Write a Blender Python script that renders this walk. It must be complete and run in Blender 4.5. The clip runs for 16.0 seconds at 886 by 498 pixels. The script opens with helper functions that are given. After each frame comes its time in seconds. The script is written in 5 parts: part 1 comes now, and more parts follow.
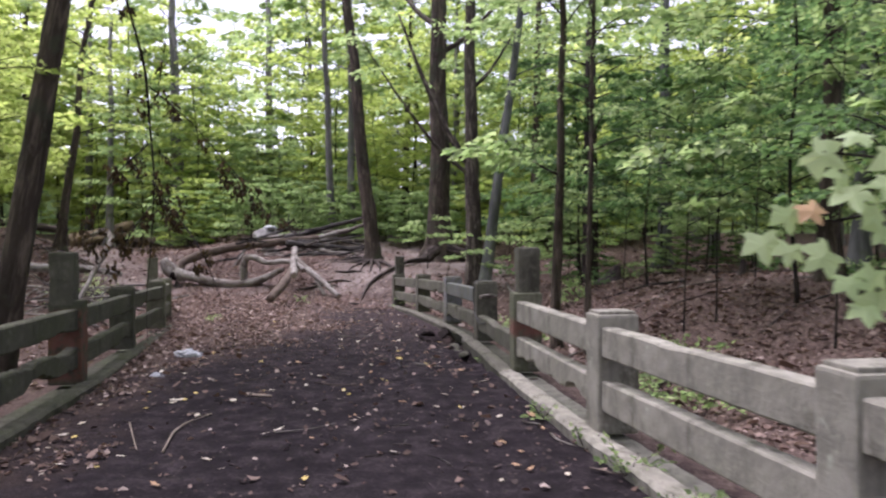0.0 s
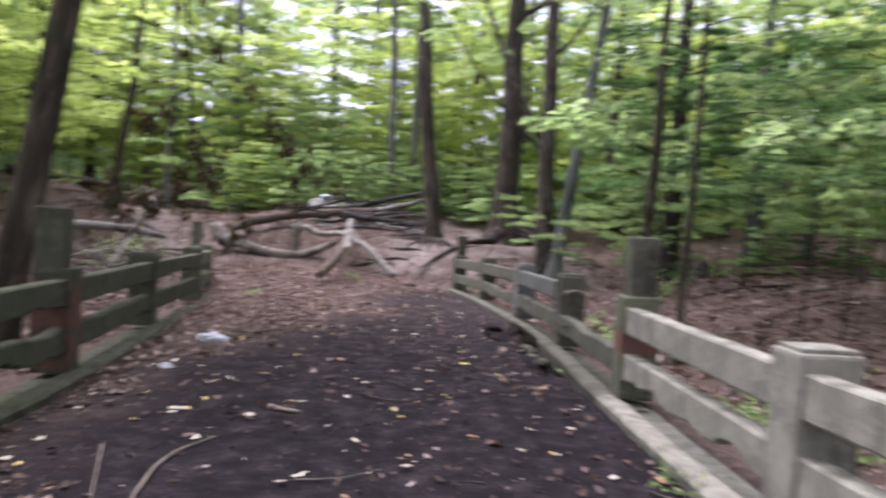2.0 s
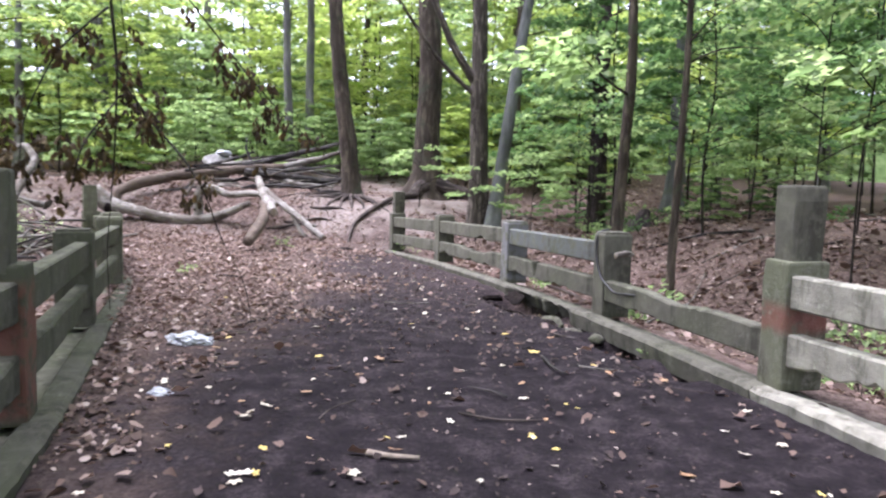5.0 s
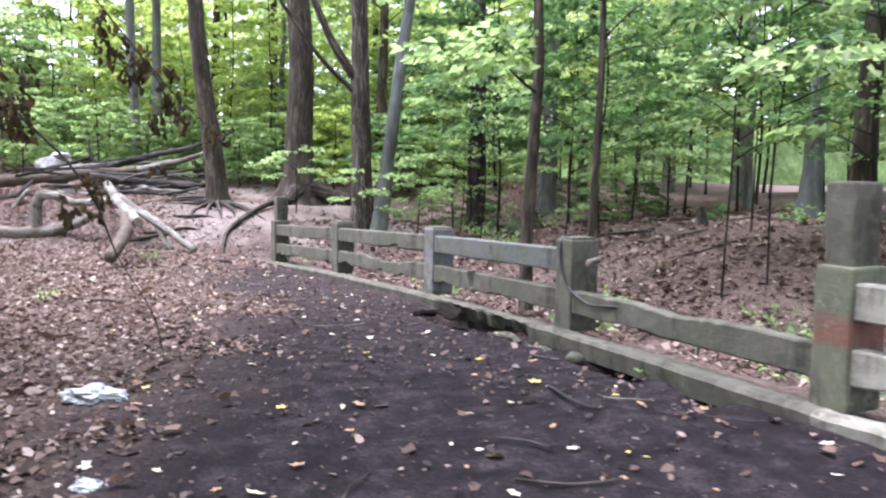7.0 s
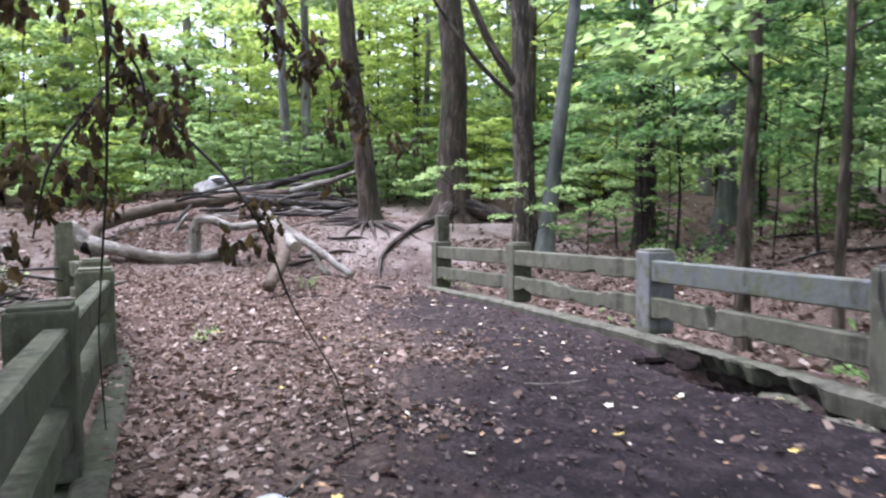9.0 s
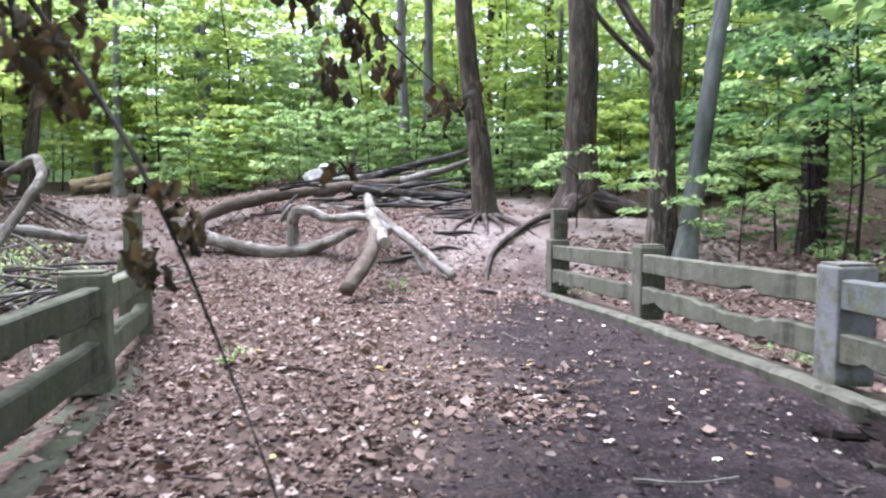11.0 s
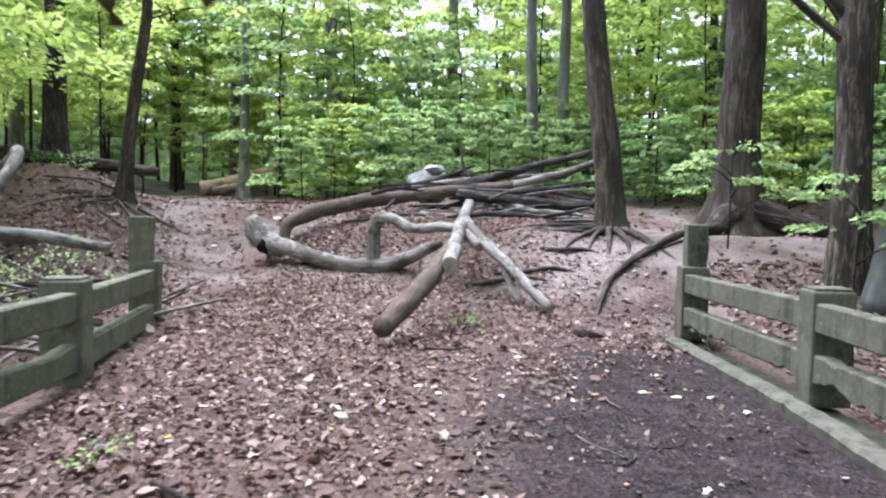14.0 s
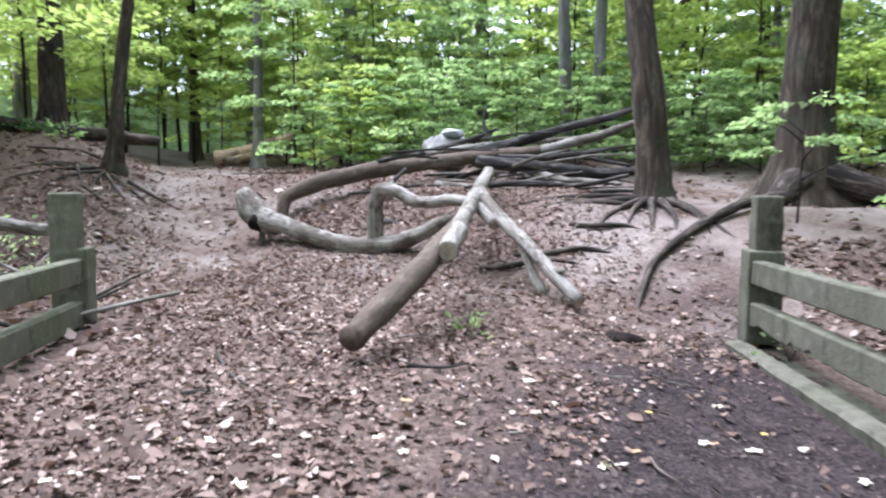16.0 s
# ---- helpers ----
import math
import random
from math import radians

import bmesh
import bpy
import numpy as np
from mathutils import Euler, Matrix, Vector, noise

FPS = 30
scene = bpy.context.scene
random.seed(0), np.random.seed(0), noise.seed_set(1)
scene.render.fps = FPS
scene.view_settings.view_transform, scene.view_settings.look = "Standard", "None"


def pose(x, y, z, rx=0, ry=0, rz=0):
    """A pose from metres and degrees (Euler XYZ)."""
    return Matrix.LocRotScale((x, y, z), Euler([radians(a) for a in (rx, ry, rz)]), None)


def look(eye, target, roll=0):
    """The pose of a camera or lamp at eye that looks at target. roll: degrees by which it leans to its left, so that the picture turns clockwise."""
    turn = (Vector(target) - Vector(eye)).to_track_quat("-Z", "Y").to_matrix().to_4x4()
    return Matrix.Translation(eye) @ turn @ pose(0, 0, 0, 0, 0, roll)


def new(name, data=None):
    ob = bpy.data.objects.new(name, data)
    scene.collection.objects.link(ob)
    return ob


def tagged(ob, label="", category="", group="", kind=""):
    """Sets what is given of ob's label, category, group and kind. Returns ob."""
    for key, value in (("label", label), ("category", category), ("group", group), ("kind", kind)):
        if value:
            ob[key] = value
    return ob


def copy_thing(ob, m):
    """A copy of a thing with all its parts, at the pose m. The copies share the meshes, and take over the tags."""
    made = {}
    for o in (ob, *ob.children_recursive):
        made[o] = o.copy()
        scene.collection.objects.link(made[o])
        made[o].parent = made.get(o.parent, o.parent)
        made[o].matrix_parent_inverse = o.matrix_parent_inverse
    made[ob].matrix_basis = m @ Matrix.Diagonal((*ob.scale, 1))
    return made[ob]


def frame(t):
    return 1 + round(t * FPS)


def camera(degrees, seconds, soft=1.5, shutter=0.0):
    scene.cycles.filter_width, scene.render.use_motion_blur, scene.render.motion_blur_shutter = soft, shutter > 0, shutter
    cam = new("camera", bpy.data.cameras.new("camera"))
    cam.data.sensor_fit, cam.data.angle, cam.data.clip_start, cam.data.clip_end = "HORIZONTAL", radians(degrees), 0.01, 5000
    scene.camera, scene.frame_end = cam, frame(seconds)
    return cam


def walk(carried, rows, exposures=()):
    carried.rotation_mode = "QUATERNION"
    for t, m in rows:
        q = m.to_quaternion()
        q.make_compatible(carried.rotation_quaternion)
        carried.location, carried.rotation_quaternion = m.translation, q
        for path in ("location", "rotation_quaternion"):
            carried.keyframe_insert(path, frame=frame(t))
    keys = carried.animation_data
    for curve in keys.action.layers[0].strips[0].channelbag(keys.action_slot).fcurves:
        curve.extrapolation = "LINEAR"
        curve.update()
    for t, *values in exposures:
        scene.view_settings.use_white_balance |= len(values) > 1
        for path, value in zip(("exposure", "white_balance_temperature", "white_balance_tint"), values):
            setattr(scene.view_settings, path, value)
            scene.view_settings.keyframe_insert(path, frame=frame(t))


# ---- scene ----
cam = camera(63.2, 16.0, 2.3, 0.6)
METRES, EYE, TILT, LEAN, TURN = 15.0, 1.5, 0.0, 0.0, -9.8
ROWS = [
    (0.0, 0.0, 0.0, 0.0, -0.0, -0.17, 0.09),
    (0.5, -0.0057, 0.0314, 0.0002, 1.6, -0.39, -0.66),
    (1.0, -0.0118, 0.0653, -0.0006, 0.18, -0.43, -1.23),
    (1.5, -0.0151, 0.0973, 0.0008, -2.54, -1.75, -1.41),
    (2.0, -0.02, 0.128, -0.0004, 4.54, -1.92, -3.48),
    (2.5, -0.0356, 0.1537, -0.0015, 15.55, -4.03, -4.37),
    (3.0, -0.0525, 0.177, -0.0028, 14.09, -4.12, -3.38),
    (3.5, -0.0749, 0.1948, -0.0039, 3.66, -2.93, -3.27),
    (4.0, -0.0965, 0.2109, -0.0051, -2.06, -4.98, -1.93),
    (4.5, -0.119, 0.2277, -0.0044, -3.49, -5.2, -1.59),
    (7.0, -0.1946, 0.3326, -0.0078, -18.32, -4.52, -0.93),
    (7.5, -0.209, 0.3592, -0.0066, -11.86, -5.11, 0.48),
    (8.0, -0.2177, 0.3915, -0.0061, -7.33, -4.37, 0.82),
    (8.5, -0.2202, 0.4234, -0.0059, -12.9, -4.3, 0.31),
    (9.0, -0.2177, 0.4583, -0.0065, -7.87, -3.37, 0.58),
    (9.5, -0.2134, 0.4915, -0.0065, -7.55, -3.87, -1.47),
    (10.0, -0.2026, 0.5244, -0.0074, -3.97, -3.5, -1.31),
    (12.5, -0.1411, 0.6876, -0.0044, 7.17, -4.45, 0.85),
    (13.0, -0.1353, 0.7197, -0.0029, 7.98, -1.73, -0.1),
    (13.5, -0.1297, 0.7525, -0.0036, 14.37, -3.03, 0.45),
    (14.0, -0.13, 0.7836, -0.0046, 15.49, -3.59, -0.99),
    (14.5, -0.1312, 0.8171, -0.0053, 17.22, -4.01, -0.6),
    (15.0, -0.1353, 0.8485, -0.0063, 20.48, -5.67, -0.3),
    (15.5, -0.1373, 0.879, -0.0048, 16.04, -6.12, -0.74),
    (16.0, -0.1384, 0.9094, -0.0037, 18.43, -6.13, -0.35),
]
walk(cam, [(t, pose(0, 0, EYE, TILT, LEAN, TURN) @ pose(METRES * x, METRES * y, METRES * z, 90 + pitch, roll, yaw)) for t, x, y, z, yaw, pitch, roll in ROWS],
     [(0.0, 1.10, 5920, 33.0), (0.5, 1.20, 5895, 32.7), (1.5, 1.55, 5845, 32.1), (2.0, 1.35, 5820, 31.8), (2.5, 1.72, 5795, 31.5), (3.0, 1.87, 5770, 29.2), (3.5, 2.05, 5745, 28.9), (4.0, 2.02, 5720, 28.6), (4.5, 1.99, 5695, 28.3), (7.0, 2.17, 5570, 26.8), (7.5, 2.32, 5545, 26.5), (8.0, 1.95, 5520, 26.2), (9.0, 1.85, 5470, 25.6), (9.5, 2.10, 5445, 25.3), (10.0, 2.13, 5420, 25.0), (12.5, 1.95, 5420, 21.0), (13.0, 1.87, 5420, 21.0), (13.5, 1.83, 5420, 21.0), (15.0, 1.83, 5420, 19.0), (16.0, 1.93, 5420, 19.0)])

# ---- sky and sun: bright overcast over a green canopy ----
world = bpy.data.worlds.new("sky")
scene.world = world
world.use_nodes = True
wn, wl = world.node_tree.nodes, world.node_tree.links
sky = wn.new("ShaderNodeTexSky")
sky.sky_type, sky.sun_disc, sky.sun_elevation, sky.sun_rotation = "NISHITA", False, radians(70), radians(300)
grey = wn.new("ShaderNodeHueSaturation")
grey.inputs["Saturation"].default_value = 0.25
wl.new(sky.outputs[0], grey.inputs["Color"])
wl.new(grey.outputs[0], wn["Background"].inputs[0])
wn["Background"].inputs[1].default_value = 0.15
sun_data = bpy.data.lights.new("sun", "SUN")
sun_data.energy, sun_data.angle, sun_data.color = 3.8, radians(50), (1.0, 0.97, 0.9)
sun = new("sun", sun_data)
sun.matrix_world = look((-9.5, 5.5, 30), (0, 0, 0))


# ---- materials ----
class Nodes:
    """Short hand for building a node material."""

    def __init__(self, name, rough=0.8, spec=0.3):
        self.m = bpy.data.materials.new(name)
        self.m.use_nodes = True
        self.t = self.m.node_tree
        self.bsdf = self.t.nodes["Principled BSDF"]
        self.bsdf.inputs["Roughness"].default_value = rough
        self.bsdf.inputs["Specular IOR Level"].default_value = spec
        self.co = self.t.nodes.new("ShaderNodeTexCoord").outputs["Object"]

    def put(self, socket, value):
        if isinstance(value, bpy.types.NodeSocket):
            self.t.links.new(value, socket)
        else:
            socket.default_value = value

    def noise(self, scale, detail=4, rough=0.6, stretch=None, dist=0.0, co=None):
        n = self.t.nodes.new("ShaderNodeTexNoise")
        n.inputs["Scale"].default_value, n.inputs["Detail"].default_value = scale, detail
        n.inputs["Roughness"].default_value, n.inputs["Distortion"].default_value = rough, dist
        source = co or self.co
        if stretch:
            mp = self.t.nodes.new("ShaderNodeMapping")
            mp.inputs["Scale"].default_value = stretch
            self.t.links.new(source, mp.inputs[0])
            source = mp.outputs[0]
        self.t.links.new(source, n.inputs["Vector"])
        return n.outputs[0]

    def cells(self, scale, out="Distance", feature="F1", stretch=None):
        n = self.t.nodes.new("ShaderNodeTexVoronoi")
        n.feature = feature
        n.inputs["Scale"].default_value = scale
        source = self.co
        if stretch:
            mp = self.t.nodes.new("ShaderNodeMapping")
            mp.inputs["Scale"].default_value = stretch
            self.t.links.new(source, mp.inputs[0])
            source = mp.outputs[0]
        self.t.links.new(source, n.inputs["Vector"])
        return n.outputs[out]

    def ramp(self, value, *stops):
        n = self.t.nodes.new("ShaderNodeValToRGB")
        e = n.color_ramp.elements
        while len(e) < len(stops):
            e.new(0.5)
        for k, (p, c) in zip(e, stops):
            k.position, k.color = p, (*c, 1) if len(c) == 3 else c
        self.t.links.new(value, n.inputs[0])
        return n.outputs[0]

    def fade(self, value, lo, hi):
        n = self.t.nodes.new("ShaderNodeMapRange")
        n.interpolation_type = "SMOOTHSTEP"
        self.t.links.new(value, n.inputs[0])
        n.inputs[1].default_value, n.inputs[2].default_value = lo, hi
        return n.outputs[0]

    def mix(self, fac, a, b, mode="MIX"):
        n = self.t.nodes.new("ShaderNodeMix")
        n.data_type, n.blend_type = "RGBA", mode
        for i, v in ((0, fac), (6, a), (7, b)):
            if isinstance(v, tuple) and len(v) == 3:
                v = (*v, 1)
            self.put(n.inputs[i], v)
        return n.outputs[2]

    def math(self, op, a, b=0.0):
        n = self.t.nodes.new("ShaderNodeMath")
        n.operation = op
        self.put(n.inputs[0], a)
        self.put(n.inputs[1], b)
        return n.outputs[0]

    def xyz(self):
        n = self.t.nodes.new("ShaderNodeSeparateXYZ")
        self.t.links.new(self.co, n.inputs[0])
        return n.outputs

    def island(self):
        return self.t.nodes.new("ShaderNodeNewGeometry").outputs["Random Per Island"]

    def object_random(self):
        return self.t.nodes.new("ShaderNodeObjectInfo").outputs["Random"]

    def done(self, color, bump=None, strength=0.4, dist=0.02):
        self.put(self.bsdf.inputs["Base Color"], color)
        if bump is not None:
            b = self.t.nodes.new("ShaderNodeBump")
            b.inputs["Strength"].default_value, b.inputs["Distance"].default_value = strength, dist
            self.t.links.new(bump, b.inputs["Height"])
            self.t.links.new(b.outputs[0], self.bsdf.inputs["Normal"])
        return self.m


def leaf_material(name, stops, through_light=0.62, rough=0.55):
    n = Nodes(name, rough, 0.25)
    tone = n.ramp(n.math("FRACT", n.math("ADD", n.island(), n.math("MULTIPLY", n.object_random(), 0.35))), *stops)
    col = n.mix(n.math("MULTIPLY", n.noise(0.45, 2), 0.6), tone, stops[len(stops) // 2][1])
    n.done(col)
    tr = n.t.nodes.new("ShaderNodeBsdfTranslucent")
    n.put(tr.inputs[0], n.mix(1.0, col, (2.2, 2.05, 1.75), "MULTIPLY"))
    mx = n.t.nodes.new("ShaderNodeMixShader")
    mx.inputs[0].default_value = through_light
    n.t.links.new(n.bsdf.outputs[0], mx.inputs[1])
    n.t.links.new(tr.outputs[0], mx.inputs[2])
    n.t.links.new(mx.outputs[0], n.t.nodes["Material Output"].inputs[0])
    return n.m


def bark_material(name, dark, light, moss=None, groove=9.0, depth=0.03):
    n = Nodes(name, 0.9, 0.2)
    along = n.t.nodes.new("ShaderNodeAttribute")
    along.attribute_name = "grain"
    n.co = along.outputs["Vector"]
    fine = n.noise(groove, 6, 0.65, (1, 1, 0.16), 0.6)
    patch = n.noise(1.7, 4, 0.6, (1, 1, 0.5))
    col = n.ramp(fine, (0.4, tuple(0.6 * c for c in dark)), (0.5, dark), (0.64, light))
    col = n.mix(n.math("MULTIPLY", n.fade(patch, 0.4, 0.75), 0.4), col, tuple(0.5 * (a + b) * 1.25 for a, b in zip(dark, light)))
    col = n.mix(n.math("MULTIPLY", n.fade(n.noise(3.1, 5, 0.65, (1, 1, 0.4)), 0.5, 0.68), 0.7), col, dark)
    if moss:
        col = n.mix(n.fade(n.noise(2.3, 5), 0.52, 0.7), col, moss)
    return n.done(col, fine, 1.0, depth * 1.6)


def concrete_material(name, paint=None, band=(0.3, 0.6), algae=0.62, dark=1.0):
    n = Nodes(name, 0.9, 0.25)
    col = n.ramp(n.noise(2.2, 6, 0.65), (0.3, (0.14, 0.133, 0.108)), (0.5, (0.25, 0.237, 0.195)), (0.72, (0.37, 0.35, 0.295)))
    speck = n.noise(60, 3, 0.7)
    col = n.mix(n.fade(speck, 0.55, 0.75), col, (0.2, 0.185, 0.15))
    green = n.fade(n.noise(1.1, 5, 0.65), algae - 0.16, algae + 0.14)
    col = n.mix(n.math("MULTIPLY", green, 0.75), col, (0.13, 0.155, 0.075))
    col = n.mix(n.fade(n.noise(5.5, 6, 0.7, (1, 1, 0.35)), 0.58, 0.74), col, (0.075, 0.08, 0.055))
    lichen = n.fade(n.noise(17, 4, 0.6), 0.58, 0.66)
    col = n.mix(n.math("MULTIPLY", lichen, n.fade(n.noise(1.6, 3), 0.45, 0.6)), col, (0.36, 0.37, 0.29))
    col = n.mix(n.math("MULTIPLY", n.fade(n.noise(2.6, 6, 0.72, (1, 1, 0.22)), 0.47, 0.62), 0.8), col, (0.075, 0.07, 0.052))
    col = n.mix(n.math("MULTIPLY", n.fade(n.noise(9, 6, 0.75), 0.5, 0.62), 0.55), col, (0.3, 0.285, 0.235))
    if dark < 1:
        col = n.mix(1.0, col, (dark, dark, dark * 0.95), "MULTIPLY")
    if paint:
        z = n.xyz()[2]
        m = n.math("MULTIPLY", n.fade(z, band[0] - 0.05, band[0] + 0.05), n.math("SUBTRACT", 1.0, n.fade(z, band[1] - 0.06, band[1] + 0.06)))
        m = n.math("MULTIPLY", m, n.fade(n.noise(7, 4), 0.35, 0.55))
        col = n.mix(n.math("MULTIPLY", m, 0.6), col, paint)
    grain = n.mix(0.5, n.noise(35, 5, 0.7), n.noise(6, 5, 0.6))
    return n.done(col, grain, 0.7, 0.02)


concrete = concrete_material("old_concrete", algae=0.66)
# Greener concrete; its darkening puts the shade under the trees into the colour
concrete_far = concrete_material("weathered_shaded_concrete", algae=0.57, dark=0.41)
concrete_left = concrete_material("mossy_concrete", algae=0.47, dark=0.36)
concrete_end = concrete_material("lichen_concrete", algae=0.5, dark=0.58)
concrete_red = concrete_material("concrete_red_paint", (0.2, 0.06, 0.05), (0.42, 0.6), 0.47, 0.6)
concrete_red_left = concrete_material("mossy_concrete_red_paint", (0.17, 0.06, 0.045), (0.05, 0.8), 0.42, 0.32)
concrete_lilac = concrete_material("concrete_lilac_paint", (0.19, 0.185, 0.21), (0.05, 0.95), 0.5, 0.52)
# Kerb of the far bays, toned down for the shade under the rails
concrete_kerb = concrete_material("shaded_kerb_concrete", algae=0.6, dark=0.39)
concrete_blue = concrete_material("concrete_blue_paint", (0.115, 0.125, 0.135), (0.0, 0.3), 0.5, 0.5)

bark_brown = bark_material("brown_bark", (0.04, 0.031, 0.024), (0.135, 0.108, 0.084), (0.05, 0.054, 0.035))
bark_grey = bark_material("grey_furrowed_bark", (0.045, 0.037, 0.03), (0.21, 0.178, 0.15), None, 13.0, 0.04)
bark_beech = bark_material("pale_beech_bark", (0.085, 0.09, 0.085), (0.165, 0.172, 0.165), (0.075, 0.09, 0.06), 3.0, 0.006)
bark_purple = bark_material("dark_plated_bark", (0.026, 0.02, 0.02), (0.1, 0.078, 0.074), None, 16.0, 0.03)
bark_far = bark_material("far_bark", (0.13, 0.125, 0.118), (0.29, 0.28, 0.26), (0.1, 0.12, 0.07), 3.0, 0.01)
bark_twig = bark_material("twig_bark", (0.014, 0.011, 0.009), (0.045, 0.036, 0.028), None, 20, 0.004)
wood_dark = bark_material("dark_damp_log", (0.02, 0.018, 0.017), (0.11, 0.1, 0.09), None, 10, 0.015)
wood_root = bark_material("scuffed_root", (0.028, 0.022, 0.019), (0.125, 0.1, 0.086), None, 12, 0.015)

def log_material(name, dark, light, bark, amount):
    """Weathered wood: fine checks along the grain, with patches of old bark left on it."""
    n = Nodes(name, 0.88, 0.2)
    along = n.t.nodes.new("ShaderNodeAttribute")
    along.attribute_name = "grain"
    n.co = along.outputs["Vector"]
    checks = n.noise(34, 6, 0.7, (1, 1, 0.09), 0.25)
    flakes = n.noise(15, 6, 0.7, (1, 1, 0.4), 0.5)
    col = n.ramp(checks, (0.32, dark), (0.5, tuple(0.5 * (a + b) for a, b in zip(dark, light))), (0.68, light))
    old = n.ramp(flakes, (0.34, tuple(0.35 * c for c in bark)), (0.66, bark))
    col = n.mix(n.math("MULTIPLY", n.fade(n.noise(2.4, 6, 0.7, (1, 1, 0.5)), 0.54 - 0.2 * amount, 0.62 - 0.2 * amount), 0.9), col, old)
    col = n.mix(n.math("MULTIPLY", n.fade(n.noise(5.5, 4, 0.6), 0.52, 0.7), 0.5), col, (0.05, 0.052, 0.034))
    return n.done(col, n.mix(0.5, checks, flakes), 0.9, 0.02)


wood_grey = log_material("weathered_barkless_wood", (0.075, 0.066, 0.055), (0.31, 0.29, 0.262), (0.12, 0.1, 0.082), 0.3)
log_tan = log_material("tan_stripped_log", (0.16, 0.115, 0.07), (0.36, 0.28, 0.19), (0.13, 0.1, 0.07), 0.4)
wood_barked = log_material("log_with_old_bark", (0.075, 0.06, 0.048), (0.22, 0.185, 0.15), (0.115, 0.085, 0.066), 0.95)

n_cut = Nodes("sawn_wood", 0.85, 0.2)
wood_cut = n_cut.done(n_cut.ramp(n_cut.noise(9, 5), (0.3, (0.15, 0.12, 0.095)), (0.7, (0.34, 0.28, 0.225))), n_cut.noise(30), 0.3)

green_leaf = leaf_material("green_leaves", ((0.0, (0.075, 0.13, 0.055)), (0.35, (0.122, 0.195, 0.08)), (0.7, (0.17, 0.25, 0.105)), (1.0, (0.26, 0.33, 0.18))))
lime_leaf = leaf_material("lime_leaves", ((0.0, (0.14, 0.21, 0.055)), (0.5, (0.225, 0.3, 0.085)), (1.0, (0.32, 0.38, 0.16))), 0.66)
deep_leaf = leaf_material("deep_green_leaves", ((0.0, (0.033, 0.07, 0.027)), (0.5, (0.06, 0.12, 0.042)), (1.0, (0.095, 0.165, 0.062))), 0.5)
maple_leaf = leaf_material("pale_maple_leaves", ((0.0, (0.22, 0.32, 0.14)), (0.5, (0.3, 0.4, 0.2)), (1.0, (0.4, 0.48, 0.28))), 0.4)
dead_leaf = leaf_material("dead_brown_leaves", ((0.0, (0.012, 0.009, 0.005)), (0.5, (0.036, 0.026, 0.012)), (1.0, (0.09, 0.064, 0.03))), 0.3, 0.8)
litter_leaf = leaf_material("litter_leaves", ((0.0, (0.02, 0.013, 0.01)), (0.4, (0.068, 0.043, 0.033)), (0.7, (0.145, 0.096, 0.077)), (0.9, (0.28, 0.21, 0.178)), (1.0, (0.5, 0.42, 0.38))), 0.1, 0.75)
trodden_leaf = leaf_material("trodden_leaf_scraps", ((0.0, (0.012, 0.009, 0.009)), (0.5, (0.035, 0.026, 0.025)), (0.85, (0.075, 0.055, 0.05)), (1.0, (0.22, 0.18, 0.16))), 0.05, 0.9)
pale_leaf = leaf_material("pale_fallen_leaf", ((0.0, (0.55, 0.5, 0.4)), (0.5, (0.65, 0.6, 0.5)), (1.0, (0.5, 0.42, 0.3))), 0.1)
yellow_leaf = leaf_material("yellow_fallen_leaf", ((0.0, (0.6, 0.45, 0.1)), (0.5, (0.62, 0.5, 0.16)), (1.0, (0.5, 0.35, 0.1))), 0.1)
tan_leaf = leaf_material("tan_fallen_leaf", ((0.0, (0.36, 0.22, 0.12)), (0.5, (0.45, 0.3, 0.17)), (1.0, (0.3, 0.16, 0.09))), 0.1)

n_gr = Nodes("woodland_floor", 1.0, 0.06)
gx, gy, gz = n_gr.xyz()
big = n_gr.noise(0.55, 5, 0.6)
mid = n_gr.noise(4.5, 6, 0.65)
tiny = n_gr.noise(38, 5, 0.75)
mud = n_gr.ramp(n_gr.mix(0.45, mid, tiny), (0.3, (0.007, 0.006, 0.007)), (0.5, (0.021, 0.017, 0.019)), (0.68, (0.066, 0.053, 0.056)))
chips = n_gr.cells(26, "Color")
litter = n_gr.mix(0.55, n_gr.ramp(chips, (0.1, (0.045, 0.031, 0.026)), (0.5, (0.115, 0.08, 0.068)), (0.9, (0.25, 0.19, 0.163))), n_gr.ramp(tiny, (0.3, (0.036, 0.025, 0.022)), (0.7, (0.19, 0.14, 0.12))))
dust = n_gr.ramp(n_gr.mix(0.4, mid, tiny), (0.3, (0.15, 0.126, 0.115)), (0.7, (0.335, 0.29, 0.265)))
# the trodden mud of the lane, with leaf litter on the side away from the drip of the open fence
edge = n_gr.math("ADD", n_gr.math("ADD", gx, n_gr.math("MULTIPLY", n_gr.math("SUBTRACT", big, 0.5), 2.2)), n_gr.math("MULTIPLY", n_gr.math("SUBTRACT", mid, 0.5), 2.2))
left_bound = n_gr.math("ADD", -2.6, n_gr.math("MULTIPLY", n_gr.fade(gy, 8.0, 15.0), 2.2))
in_lane = n_gr.math("MULTIPLY", n_gr.fade(n_gr.math("SUBTRACT", edge, left_bound), -0.8, 1.1), n_gr.math("SUBTRACT", 1.0, n_gr.fade(n_gr.math("ADD", gx, n_gr.math("MULTIPLY", mid, 0.6)), 2.5, 3.1)))
wob = n_gr.math("ADD", gy, n_gr.math("MULTIPLY", n_gr.math("SUBTRACT", n_gr.noise(0.9, 4), 0.5), 6.0))
